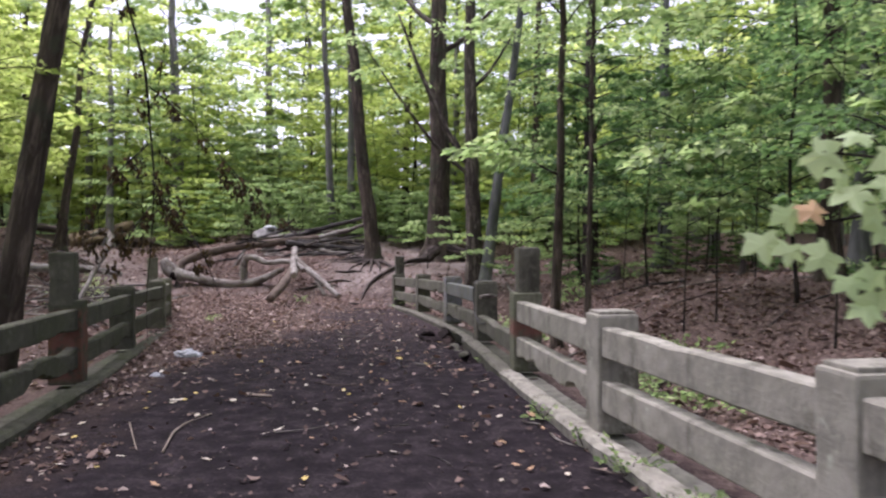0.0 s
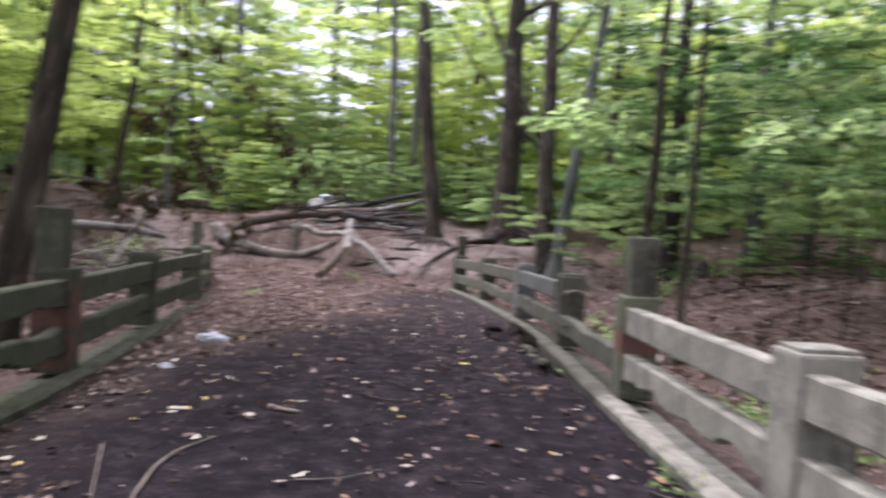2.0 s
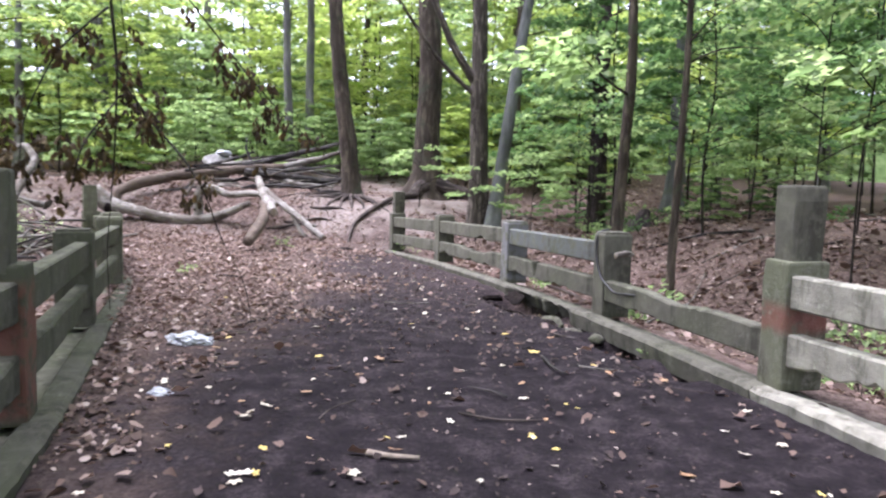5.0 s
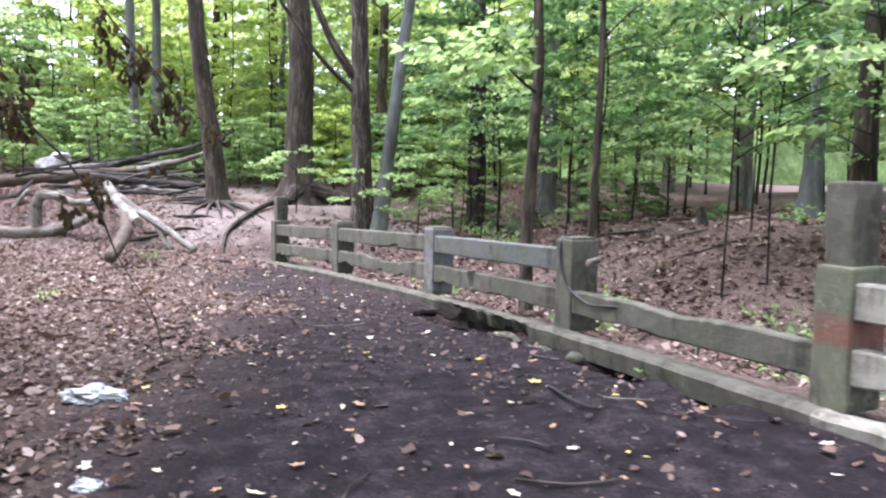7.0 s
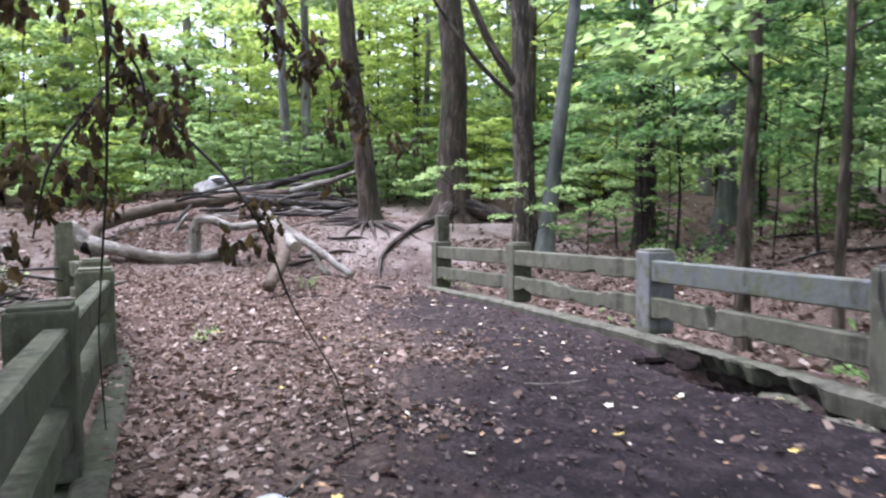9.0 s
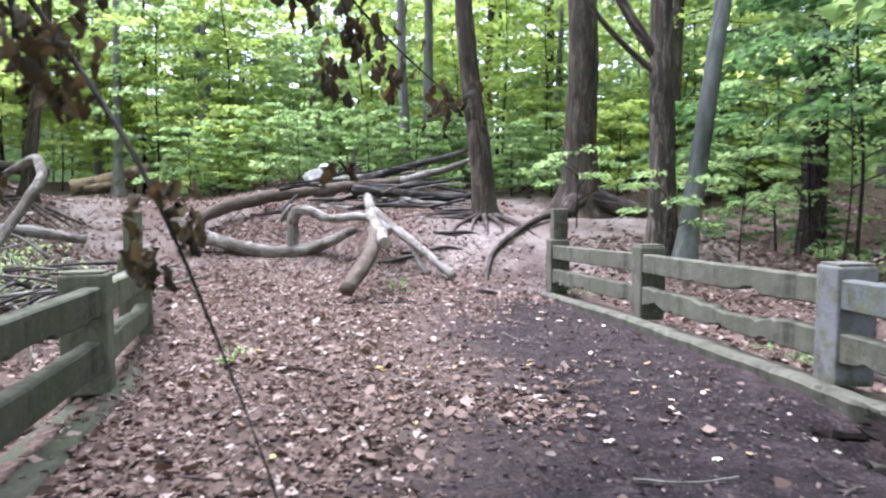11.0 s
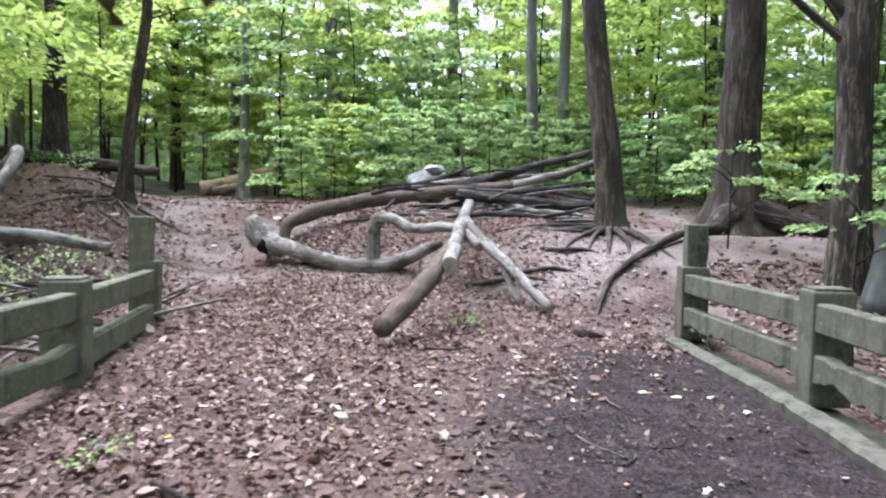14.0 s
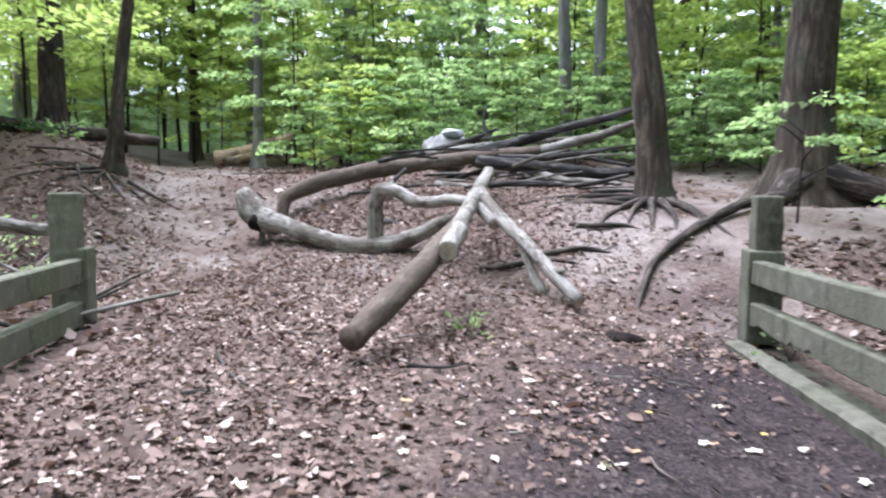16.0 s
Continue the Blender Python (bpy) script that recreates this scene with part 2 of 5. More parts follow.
in_lane = n_gr.math("MULTIPLY", in_lane, n_gr.math("SUBTRACT", 1.0, n_gr.fade(n_gr.math("SUBTRACT", wob, n_gr.math("MULTIPLY", gx, 1.6)), 16.5, 22.0)))
in_lane = n_gr.math("MULTIPLY", in_lane, n_gr.math("SUBTRACT", 1.0, n_gr.math("MULTIPLY", n_gr.fade(gy, 9.0, 17.0), n_gr.math("MULTIPLY", n_gr.fade(tiny, 0.4, 0.75), 0.5))))
ground_col = n_gr.mix(in_lane, litter, mud)
# bare trodden bank beyond the end of the fences, and the side trail
bank_x = n_gr.math("SUBTRACT", 1.0, n_gr.fade(n_gr.math("ABSOLUTE", n_gr.math("SUBTRACT", gx, 3.6)), 2.6, 4.6))
bank = n_gr.math("MULTIPLY", bank_x, n_gr.fade(wob, 21.0, 24.0))
trail_d = n_gr.math("ABSOLUTE", n_gr.math("ADD", gx, n_gr.math("ADD", 4.0, n_gr.math("MULTIPLY", n_gr.math("SUBTRACT", gy, 24.0), 0.62))))
trail = n_gr.math("MULTIPLY", n_gr.math("SUBTRACT", 1.0, n_gr.fade(trail_d, 1.3, 4.2)), n_gr.fade(gy, 20.0, 23.0))
bare = n_gr.math("MULTIPLY", n_gr.math("MAXIMUM", bank, trail), n_gr.fade(big, 0.36, 0.6))
ground_col = n_gr.mix(n_gr.math("MULTIPLY", bare, 0.75), ground_col, dust)
ground_mat = n_gr.done(ground_col, n_gr.mix(0.4, n_gr.mix(0.5, tiny, chips), mid), 1.0, 0.06)

n_pl = Nodes("white_plastic", 0.35, 0.5)
white_plastic = n_pl.done(n_pl.ramp(n_pl.noise(14, 4), (0.35, (0.2, 0.215, 0.24)), (0.62, (0.52, 0.54, 0.57))), n_pl.noise(25), 0.6)
n_ca = Nodes("black_rubber", 0.5, 0.4)
rubber = n_ca.done(n_ca.ramp(n_ca.noise(20), (0.3, (0.012, 0.012, 0.013)), (0.7, (0.035, 0.034, 0.034))))
n_st = Nodes("grey_stone", 0.9, 0.25)
stone = n_st.done(n_st.ramp(n_st.noise(3, 6), (0.3, (0.1, 0.095, 0.09)), (0.55, (0.24, 0.235, 0.225)), (0.75, (0.4, 0.4, 0.39))), n_st.noise(14, 6), 0.7, 0.04)
# Near-black tone: shade inside hollows put into colour, also dark soil and stone
n_ho = Nodes("hollow_shade_and_dark_soil", 1.0, 0.1)
hollow_shade = n_ho.done(n_ho.ramp(n_ho.noise(12), (0.3, (0.005, 0.004, 0.004)), (0.7, (0.02, 0.015, 0.013))))
n_fw = Nodes("far_woods", 1.0, 0.1)
far_green = n_fw.done(n_fw.ramp(n_fw.noise(0.7, 8, 0.75), (0.3, (0.05, 0.09, 0.03)), (0.5, (0.13, 0.2, 0.07)), (0.7, (0.26, 0.34, 0.14))))


# ---- small helpers ----
def part(name, data, material, parent, label="", kind=""):
    """Links mesh data as one mesh object under a thing or a part."""
    ob = new(name, data)
    data.materials.clear()
    data.materials.append(material)
    ob.parent = parent
    return tagged(ob, label, kind=kind)


def thing(name, x, y, z, label, category, group="", turn=0.0):
    ob = new(name)
    ob.empty_display_size = 0.2
    ob.matrix_basis = pose(x, y, z, 0, 0, turn)
    return tagged(ob, label, category, group)


def smooth(a, b, v):
    u = np.clip((v - a) / (b - a), 0, 1)
    return u * u * (3 - 2 * u)


class Grained(list):
    """Points of a limb that also know where they lie along and around it."""
    grain = ()


def mesh(name, verts, faces, shade=True):
    me = bpy.data.meshes.new(name)
    me.from_pydata([tuple(v) for v in verts], [], [tuple(f) for f in faces])
    if shade:
        me.polygons.foreach_set("use_smooth", [True] * len(me.polygons))
    if isinstance(verts, Grained) and len(verts.grain) == len(verts):
        me.attributes.new("grain", "FLOAT_VECTOR", "POINT").data.foreach_set("vector", np.array(verts.grain, dtype=np.float32).ravel())
    me.update()
    return me


def tube_data(points, radii, sides=10, rough=0.0, seed=0, caps=True, step=0.25, flare=None, crook=0.0):
    """Verts and faces of a limb swept along a smooth line through points; radii go with the points."""
    p = np.array(points, float)
    r = np.array(radii, float)
    seg = np.linalg.norm(np.diff(p, axis=0), axis=1)
    s = np.concatenate(([0], np.cumsum(seg)))
    count = max(int(s[-1] / step), len(p) * 2, 3)
    at = np.linspace(0, s[-1], count + 1)
    line = np.stack([np.interp(at, s, p[:, i]) for i in range(3)], 1)
    rad = np.interp(at, s, r)
    if len(p) > 2:
        for _ in range(3):
            line[1:-1] = 0.5 * line[1:-1] + 0.25 * (line[:-2] + line[2:])
            rad[1:-1] = 0.5 * rad[1:-1] + 0.25 * (rad[:-2] + rad[2:])
    if crook:
        for i in range(1, len(line) - 1):
            q = Vector((at[i] * 1.7, seed * 2.9, 0))
            line[i] += crook * np.array(noise.noise_vector(q)) + 0.4 * crook * np.array(noise.noise_vector(q * 3.1))
            rad[i] *= 1 + 1.6 * crook * noise.noise(q * 2.3 + Vector((0, 4, 0)))
    verts, faces, grain = Grained(), [], []
    ref = Vector((0.31, 0.95, 0.07))
    for i in range(len(line)):
        d = Vector(line[min(i + 1, len(line) - 1)] - line[max(i - 1, 0)]).normalized()
        if abs(d.dot(ref)) > 0.9:
            ref = Vector((0.95, -0.2, 0.25))
        side = (ref - d * ref.dot(d)).normalized()
        up = d.cross(side)
        ref = side
        for k in range(sides):
            a = 2 * math.pi * k / sides
            q = float(rad[i])
            if rough:
                q *= 1 + rough * noise.noise(Vector((math.cos(a) * 1.3 + seed, math.sin(a) * 1.3, at[i] * 1.6 / max(4 * r.mean(), 0.15))))
                q += 0.5 * rough * rad[i] * noise.noise(Vector((math.cos(a) * 3.1, math.sin(a) * 3.1 + seed, at[i] * 3.3)))
            if flare:
                q *= 1 + flare[0] * math.exp(-at[i] / flare[1]) * (1 + 0.55 * math.sin(a * flare[2] + seed))
            verts.append(Vector(line[i]) + float(q) * (math.cos(a) * side + math.sin(a) * up))
            grain.append((math.cos(a) * rad[i] + seed * 3.7, math.sin(a) * rad[i], at[i] + seed * 1.3))
    for i in range(len(line) - 1):
        for k in range(sides):
            a, b = i * sides + k, i * sides + (k + 1) % sides
            faces.append((a, b, b + sides, a + sides))
    verts.grain = grain
    if caps:
        faces.append(tuple(range(sides - 1, -1, -1)))
        faces.append(tuple(range((len(line) - 1) * sides, len(line) * sides)))
    return verts, faces


def tube(name, points, radii, **kw):
    return mesh(name, *tube_data(points, radii, **kw))


def join_data(*sets):
    verts, faces, grain = Grained(), [], []
    for v, f in sets:
        k = len(verts)
        verts.extend(v)
        grain += list(v.grain)
        faces += [tuple(i + k for i in q) for q in f]
    verts.grain = grain
    return verts, faces


rng = np.random.default_rng(7)


def dry_leaves_mesh(name, c, a, n, size, r, wide):
    """Dry leaves lying flat: two curled halves of four corners each, one island a leaf."""
    a /= np.linalg.norm(a, axis=1, keepdims=True)
    n -= a * (n * a).sum(1, keepdims=True)
    n /= np.linalg.norm(n, axis=1, keepdims=True) + 1e-9
    b = np.cross(a, n)
    s = np.asarray(size, float)[:, None]
    k = len(c)
    v = np.empty((k, 6, 3))
    v[:, 0] = c
    v[:, 3] = c + s * (a + r.uniform(-0.1, 0.25, (k, 1)) * n)
    for i, at, sign in ((1, 0.28, 1), (2, 0.72, 1), (4, 0.72, -1), (5, 0.28, -1)):
        v[:, i] = c + s * ((at + r.uniform(-0.1, 0.1, (k, 1))) * a + sign * wide * r.uniform(0.7, 1.25, (k, 1)) * b + r.uniform(-0.05, 0.3, (k, 1)) * n)
    me = bpy.data.meshes.new(name)
    me.vertices.add(6 * k)
    me.vertices.foreach_set("co", v.ravel())
    idx = (np.arange(k) * 6)[:, None] + np.array([0, 3, 2, 1, 0, 5, 4, 3])
    me.loops.add(8 * k)
    me.loops.foreach_set("vertex_index", idx.ravel().astype(np.int32))
    me.polygons.add(2 * k)
    me.polygons.foreach_set("loop_start", np.arange(0, 8 * k, 4, dtype=np.int32))
    me.update(calc_edges=True)
    return me


def leaves_mesh(name, centre, along, normal, size, fold=0.18, wide=0.32):
    """Small folded leaves, one island each: two facets with a midrib."""
    c, a, n = (np.asarray(v, float) for v in (centre, along, normal))
    a /= np.linalg.norm(a, axis=1, keepdims=True)
    n -= a * (n * a).sum(1, keepdims=True)
    n /= np.linalg.norm(n, axis=1, keepdims=True) + 1e-9
    b = np.cross(a, n)
    s = np.asarray(size, float)[:, None]
    v = np.empty((len(c), 4, 3))
    v[:, 0] = c
    v[:, 1] = c + s * (0.45 * a + wide * b + fold * n)
    v[:, 2] = c + s * (a - 0.1 * n)
    v[:, 3] = c + s * (0.45 * a - wide * b + fold * n)
    me = bpy.data.meshes.new(name)
    k = len(c)
    me.vertices.add(4 * k)
    me.vertices.foreach_set("co", v.ravel())
    idx = (np.arange(k) * 4)[:, None] + np.array([0, 2, 1, 0, 3, 2])
    me.loops.add(6 * k)
    me.loops.foreach_set("vertex_index", idx.ravel().astype(np.int32))
    me.polygons.add(2 * k)
    me.polygons.foreach_set("loop_start", np.arange(0, 6 * k, 3, dtype=np.int32))
    me.update(calc_edges=True)
    return me


def spray(origin, heading, length, count, size, droop=0.15, spread=0.45, tilt=0.55):
    """Leaves of one flat twig spray: centres, directions, normals, sizes."""
    h = np.array(heading, float)
    h /= np.linalg.norm(h)
    side = np.cross((0, 0, 1.0), h)
    side /= np.linalg.norm(side) + 1e-9
    u = rng.random(count) ** 0.8
    v = rng.uniform(-1, 1, count) * spread * np.sin(math.pi * np.clip(0.15 + 0.8 * u, 0, 1))
    c = np.array(origin) + length * (u[:, None] * h + v[:, None] * side)
    c[:, 2] += -droop * length * (u ** 2 + 0.8 * np.abs(v)) + rng.normal(0, 0.035 * length, count)
    a = h + np.sign(v)[:, None] * side * rng.uniform(0.3, 1.2, count)[:, None] + rng.normal(0, 0.3, (count, 3))
    a[:, 2] -= 0.25
    n = np.array((0, 0, 1.0)) + rng.normal(0, tilt, (count, 3))
    return c, a, n, size * rng.uniform(0.65, 1.35, count)


def crown_mesh(name, sprays, **kw):
    c, a, n, s = (np.concatenate(q) for q in zip(*sprays))
    return leaves_mesh(name, c, a, n, s, **kw)


# ---- the ground ----
def land(x, y):
    """Height of the ground, without its fine relief."""
    x, y = np.asarray(x, float), np.asarray(y, float)
    kerb_side = 0.08 - 0.00095 * np.clip(y - 4, 0, 18) ** 2 - 0.1
    side = smooth(0.0, 2.0, x)
    z = -0.06 * (1 - side) + side * kerb_side
    y0 = 21.8 + 0.55 * np.clip(-x, 0, 6) - 0.5 * np.clip(x, 0, 3)
    rise = 1.25 * smooth(y0, y0 + 5.5, y) + (0.35 + 1.05 * smooth(-7, -3, x)) * smooth(27, 42, y) + 0.95 * (1 - smooth(-7, -3, x)) * smooth(41, 58, y)
    z = z + rise * (1 - smooth(5.5, 10.5, x) * (1 - smooth(27, 36, y)))
    # shallow gully beside the lane, and the slope beyond it
    z = z - 0.75 * smooth(2.75, 4.6, x) * (1 - smooth(5.2, 9.0, x)) * (1 - smooth(17, 22, y))
    z = z + 0.85 * smooth(5.2, 10.0, x) * smooth(5, 13, y) * (1 - smooth(20, 25, y) * (1 - smooth(10.5, 13.0, x))) * (1 - smooth(29, 36, y))
    z = z + np.clip((x - 9) * 0.05, 0, 1.3) * (1 - smooth(27, 36, y))
    # steep bank on the other side, cut by a trail
    off = -(x + 4.0 + (y - 24) * 0.62)
    keep = 1 - (1 - smooth(0.6, 4.5, off)) * smooth(24, 29, y)
    z = z + (1.1 * smooth(6.0, 9.5, -x) + 1.0 * smooth(9, 14, -x) * (1 - smooth(16, 28, y))) * keep
    z = z - 0.4 * np.exp(-((x + 4.7) / 1.2) ** 2) * (1 - smooth(14, 19, y))
    return z


def ground_z(x, y):
    """Height of the ground with the washed-out hollow under the kerb."""
    z = land(x, y)
    z = z - 0.5 * np.exp(-((x - 2.2) / 0.34) ** 4 - ((y - 12.85) / 0.75) ** 4)
    z = z - 0.32 * np.exp(-((x - (1.42 + 0.072 * y)) / 0.22) ** 4) * smooth(8.6, 9.6, y) * (1 - smooth(12.2, 13, y)) * (0.55 + 0.45 * np.sin(y * 5.1))
    z = z + 0.05 * np.exp(-((x - 1.2) / 0.25) ** 2) * np.sin(y * 0.9) * smooth(-2, 0, y) * (1 - smooth(9, 12, y))
    return z


def graded(points):
    out = []
    for a, b, step in points:
        out += list(np.arange(a, b, step))
    return np.array(out + [points[-1][1]])


gxs = graded(((-160, -60, 20), (-60, -20, 4), (-20, -8, 0.8), (-8, -3.4, 0.3), (-3.4, 3.2, 0.09), (3.2, 9, 0.3), (9, 20, 0.8), (20, 60, 4), (60, 160, 20)))
gys = graded(((-120, -20, 20), (-20, -2, 2), (-2, 3, 0.3), (3, 24, 0.11), (24, 32, 0.25), (32, 50, 0.8), (50, 90, 4), (90, 190, 20)))
GX, GY = np.meshgrid(gxs, gys)
GZ = ground_z(GX, GY)
for j in range(GZ.shape[0]):
    for i in range(GZ.shape[1]):
        px, py = GX[j, i], GY[j, i]
        if abs(px) < 40 and -5 < py < 60:
            k = 0.35 if -2.9 < px < 2.3 and py < 19 else 1.0
            GZ[j, i] += k * (0.05 * noise.noise(Vector((px * 0.7, py * 0.7, 0))) + 0.035 * noise.noise(Vector((px * 2.6, py * 2.6, 3)))) + 0.014 * noise.noise(Vector((px * 7, py * 7, 5)))
nx = len(gxs)
gverts = np.stack([GX.ravel(), GY.ravel(), GZ.ravel()], 1)
gfaces = [(j * nx + i, j * nx + i + 1, (j + 1) * nx + i + 1, (j + 1) * nx + i) for j in range(len(gys) - 1) for i in range(nx - 1)]
ground = new("ground", mesh("ground", gverts, gfaces))
ground.data.materials.append(ground_mat)
tagged(ground, "dark trodden mud lane and brown leaf-littered woodland floor", "ground", kind="structure")


def on_ground(x, y):
    return float(ground_z(x, y))


# ---- the concrete fences ----
def kerb_z(y):
    return 0.08 - 0.00095 * max(y - 4, 0) ** 2


def worn_box(name, size, seed, wear=0.012, cut=3, bite=None):
    """A cast block with softened, slightly chipped edges; its origin is at the middle of its foot."""
    bm = bmesh.new()
    bmesh.ops.create_cube(bm, size=1)
    bmesh.ops.scale(bm, vec=size, verts=bm.verts)
    bmesh.ops.translate(bm, vec=(0, 0, size[2] / 2), verts=bm.verts)
    bmesh.ops.bevel(bm, geom=list(bm.edges), offset=min(0.022, min(size) * 0.2), segments=2, affect="EDGES", profile=0.6)
    long = [e for e in bm.edges if e.calc_length() > 0.3]
    bmesh.ops.subdivide_edges(bm, edges=long, cuts=max(cut, 1), use_grid_fill=True)
    for v in bm.verts:
        q = v.co * 5 + Vector((seed * 3.1, seed * 1.7, 0))
        v.co += wear * Vector((noise.noise(q), noise.noise(q + Vector((7, 0, 0))), noise.noise(q + Vector((0, 9, 0)))))
        if bite:
            bite(v)
    me = bpy.data.meshes.new(name)
    bm.to_mesh(me)
    bm.free()
    return me


POST = worn_box("post", (0.34, 0.26, 0.92), 3, 0.01, 4)
CAP = worn_box("cap", (0.3, 0.22, 0.05), 4, 0.006, 1)


def add_post(root, m, tall, mat, seed):
    """A cast post, deep behind the rails: a low cap on it, or a narrower shaft above the rails."""
    ob = part("post", worn_box("post", (0.34, 0.26, 0.92), seed, 0.012, 5) if tall else POST.copy(), mat, root)
    ob.matrix_basis = m
    if tall:
        part("shaft", worn_box("shaft", (0.26, 0.2, 0.6), seed + 2, 0.014, 5), concrete_far if mat is concrete_red else concrete_left if mat is concrete_red_left else mat, ob).matrix_basis = pose(0.03, 0.03, 0.85)
    else:
        part("cap", CAP.copy(), mat, ob).matrix_basis = pose(0, 0, 0.895)


def rail_mesh(name, length, height, seed, low=0.0, high=0.0, gap=None):
    """A plank-shaped cast rail. low and high: how far its lower and upper edges have crumbled; gap: a stretch broken out."""
    count = max(int(length / 0.07), 8)
    verts, faces = [], []
    for i in range(count + 1):
        u = i / count
        n1 = noise.fractal(Vector((u * length * 1.3, seed * 5.3, 0)), 0.7, 2.3, 5)
        n2 = noise.noise(Vector((u * length * 11.0, seed * 2.3, 4)))
        n1 = 0.3 * n1 + 0.7 * math.floor(n1 * 4) / 4
        mid = math.sin(math.pi * u)
        zb = max(0, low * (0.1 + 1.6 * n1 + 0.3 * n2) * min(1, 3 * mid)) + 0.004 * n2
        zt = height - max(0, high * (0.1 + 1.6 * noise.fractal(Vector((u * length * 1.1, seed, 9)), 0.7, 2.3, 5) + 0.3 * n2) * min(1, 3 * mid)) + 0.004 * n1
        if gap and gap[0] < u < gap[1]:
            zb, zt = height * 0.05, height * 0.16
        c = 0.014
        w = 0.065 + 0.004 * n2
        y = (u - 0.5) * length
        for px, pz in ((-w, zb + c), (-w, zt - c), (-w + c, zt), (w - c, zt), (w, zt - c), (w, zb + c), (w - c, zb), (-w + c, zb)):
            verts.append((px, y + 0.006 * n1 * (px > 0), pz))
    for i in range(count):
        for k in range(8):
            a, b = i * 8 + k, i * 8 + (k + 1) % 8
            faces.append((a, a + 8, b + 8, b))
    faces += [tuple(range(8)), tuple(range(count * 8 + 7, count * 8 - 1, -1))]
    return mesh(name, verts, faces, False)


def kerb_mesh(name, length, seed, undercut=0.0, hole=None):
    """The cast footing on which the posts stand, with a step in its face. hole: a stretch whose face has broken away."""
    count = max(int(length / (0.035 if hole else 0.1)), 6)
    prof = ((-0.13, -0.19), (-0.15, -0.03), (-0.12, 0.0), (0.02, 0.0), (0.045, -0.02), (0.045, -0.07), (0.28, -0.07), (0.32, -0.1), (0.32, -0.6), (0.1, -0.6), (0.05, -0.22))
    verts, faces = [], []
    k = len(prof)
    for i in range(count + 1):
        u = i / count
        n1 = noise.fractal(Vector((u * length * 0.8, seed * 4.1, 2)), 0.8, 2.2, 5)
        n2 = noise.noise(Vector((u * length * 6.0, seed * 4.1, 7)))
        for j, (px, pz) in enumerate(prof):
            bite = 0.012 * n1 + 0.008 * n2 if j < 3 else 0.008 * n2
            eat = undercut * max(0, 0.4 + n1 + 0.4 * n2) if j in (0, 1) else 0
            if hole and j in (0, 1, 2):
                deep = min(1, 9 * max(0, min(u - hole[0], hole[1] - u)))
                rag = 0.5 + 0.9 * noise.fractal(Vector((u * length * 4.5, seed, 5)), 0.6, 2.1, 5)
                px += deep * (0.2, 0.11, 0.03)[j] * min(1, max(0.1, rag))
                pz += deep * (0.15, -0.015, -0.035)[j] * min(1, max(0, rag))
            verts.append((px + bite + eat * 0.5, (u - 0.5) * length, pz + 0.01 * n2 + (eat * 0.7 if j == 0 else -eat * 0.2 if j == 1 else 0)))
    for i in range(count):
        for j in range(k):
            a, b = i * k + j, i * k + (j + 1) % k
            faces.append((a, a + k, b + k, b))
    faces += [tuple(range(k)), tuple(range(count * k + k - 1, count * k - 1, -1))]
    return mesh(name, verts, faces, False)


def fence(label, nodes, side, mats, talls, damage, lift=0.0):
    """One fence along nodes (x of the posts' inner face, y). side: 1 where the lane lies towards -x."""
    body, red = mats
    x0, y0 = nodes[0]
    root = thing("concrete_fence", x0, y0, kerb_z(y0) + lift, label, "fence")
    inv = Matrix.Translation((-x0, -y0, -kerb_z(y0) - lift))
    for i, (x, y) in enumerate(nodes):
        a, b = nodes[max(i - 1, 0)], nodes[min(i + 1, len(nodes) - 1)]
        turn = math.degrees(math.atan2(-(b[0] - a[0]), b[1] - a[1]))
        flip = 0 if side > 0 else 180
        m = pose(x, y, kerb_z(y) + lift - 0.02, 0, 0, turn + flip) @ pose(0.17, 0, 0)
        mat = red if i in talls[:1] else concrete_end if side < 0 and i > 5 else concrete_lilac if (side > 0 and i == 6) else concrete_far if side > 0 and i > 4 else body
        add_post(root, inv @ m, i in talls, mat, i + 5)
        if i == len(nodes) - 1:
            break
        xb, yb = nodes[i + 1]
        length = math.hypot(xb - x, yb - y)
        turn = math.degrees(math.atan2(-(xb - x), yb - y))
        mx, my = (x + xb) / 2, (y + yb) / 2
        za, zb = kerb_z(y) + lift, kerb_z(yb) + lift
        tilt = math.degrees(math.atan2(zb - za, length))
        s = -1 if side < 0 else 1
        for row, base in (("top_rail", 0.57), ("bottom_rail", 0.16)):
            spec = damage.get((i, row), {})
            if spec is None:
                continue
            me = rail_mesh(row, length - 0.25, 0.235, i * 2 + (row == "top_rail") + (side < 0) * 11, **spec)
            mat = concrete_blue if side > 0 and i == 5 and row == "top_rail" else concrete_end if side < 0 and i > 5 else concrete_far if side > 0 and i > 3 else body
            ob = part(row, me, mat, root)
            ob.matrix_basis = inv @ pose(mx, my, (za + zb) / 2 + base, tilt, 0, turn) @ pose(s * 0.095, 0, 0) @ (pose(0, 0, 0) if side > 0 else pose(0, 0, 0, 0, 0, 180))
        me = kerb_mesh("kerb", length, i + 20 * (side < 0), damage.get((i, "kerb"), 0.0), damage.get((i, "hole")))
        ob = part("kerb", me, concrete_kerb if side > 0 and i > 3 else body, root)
        ob.matrix_basis = inv @ pose(mx, my, (za + zb) / 2, tilt, 0, turn) @ (pose(0, 0, 0) if side > 0 else pose(0, 0, 0, 0, 0, 180) @ pose(0, 0, 0))
    return root


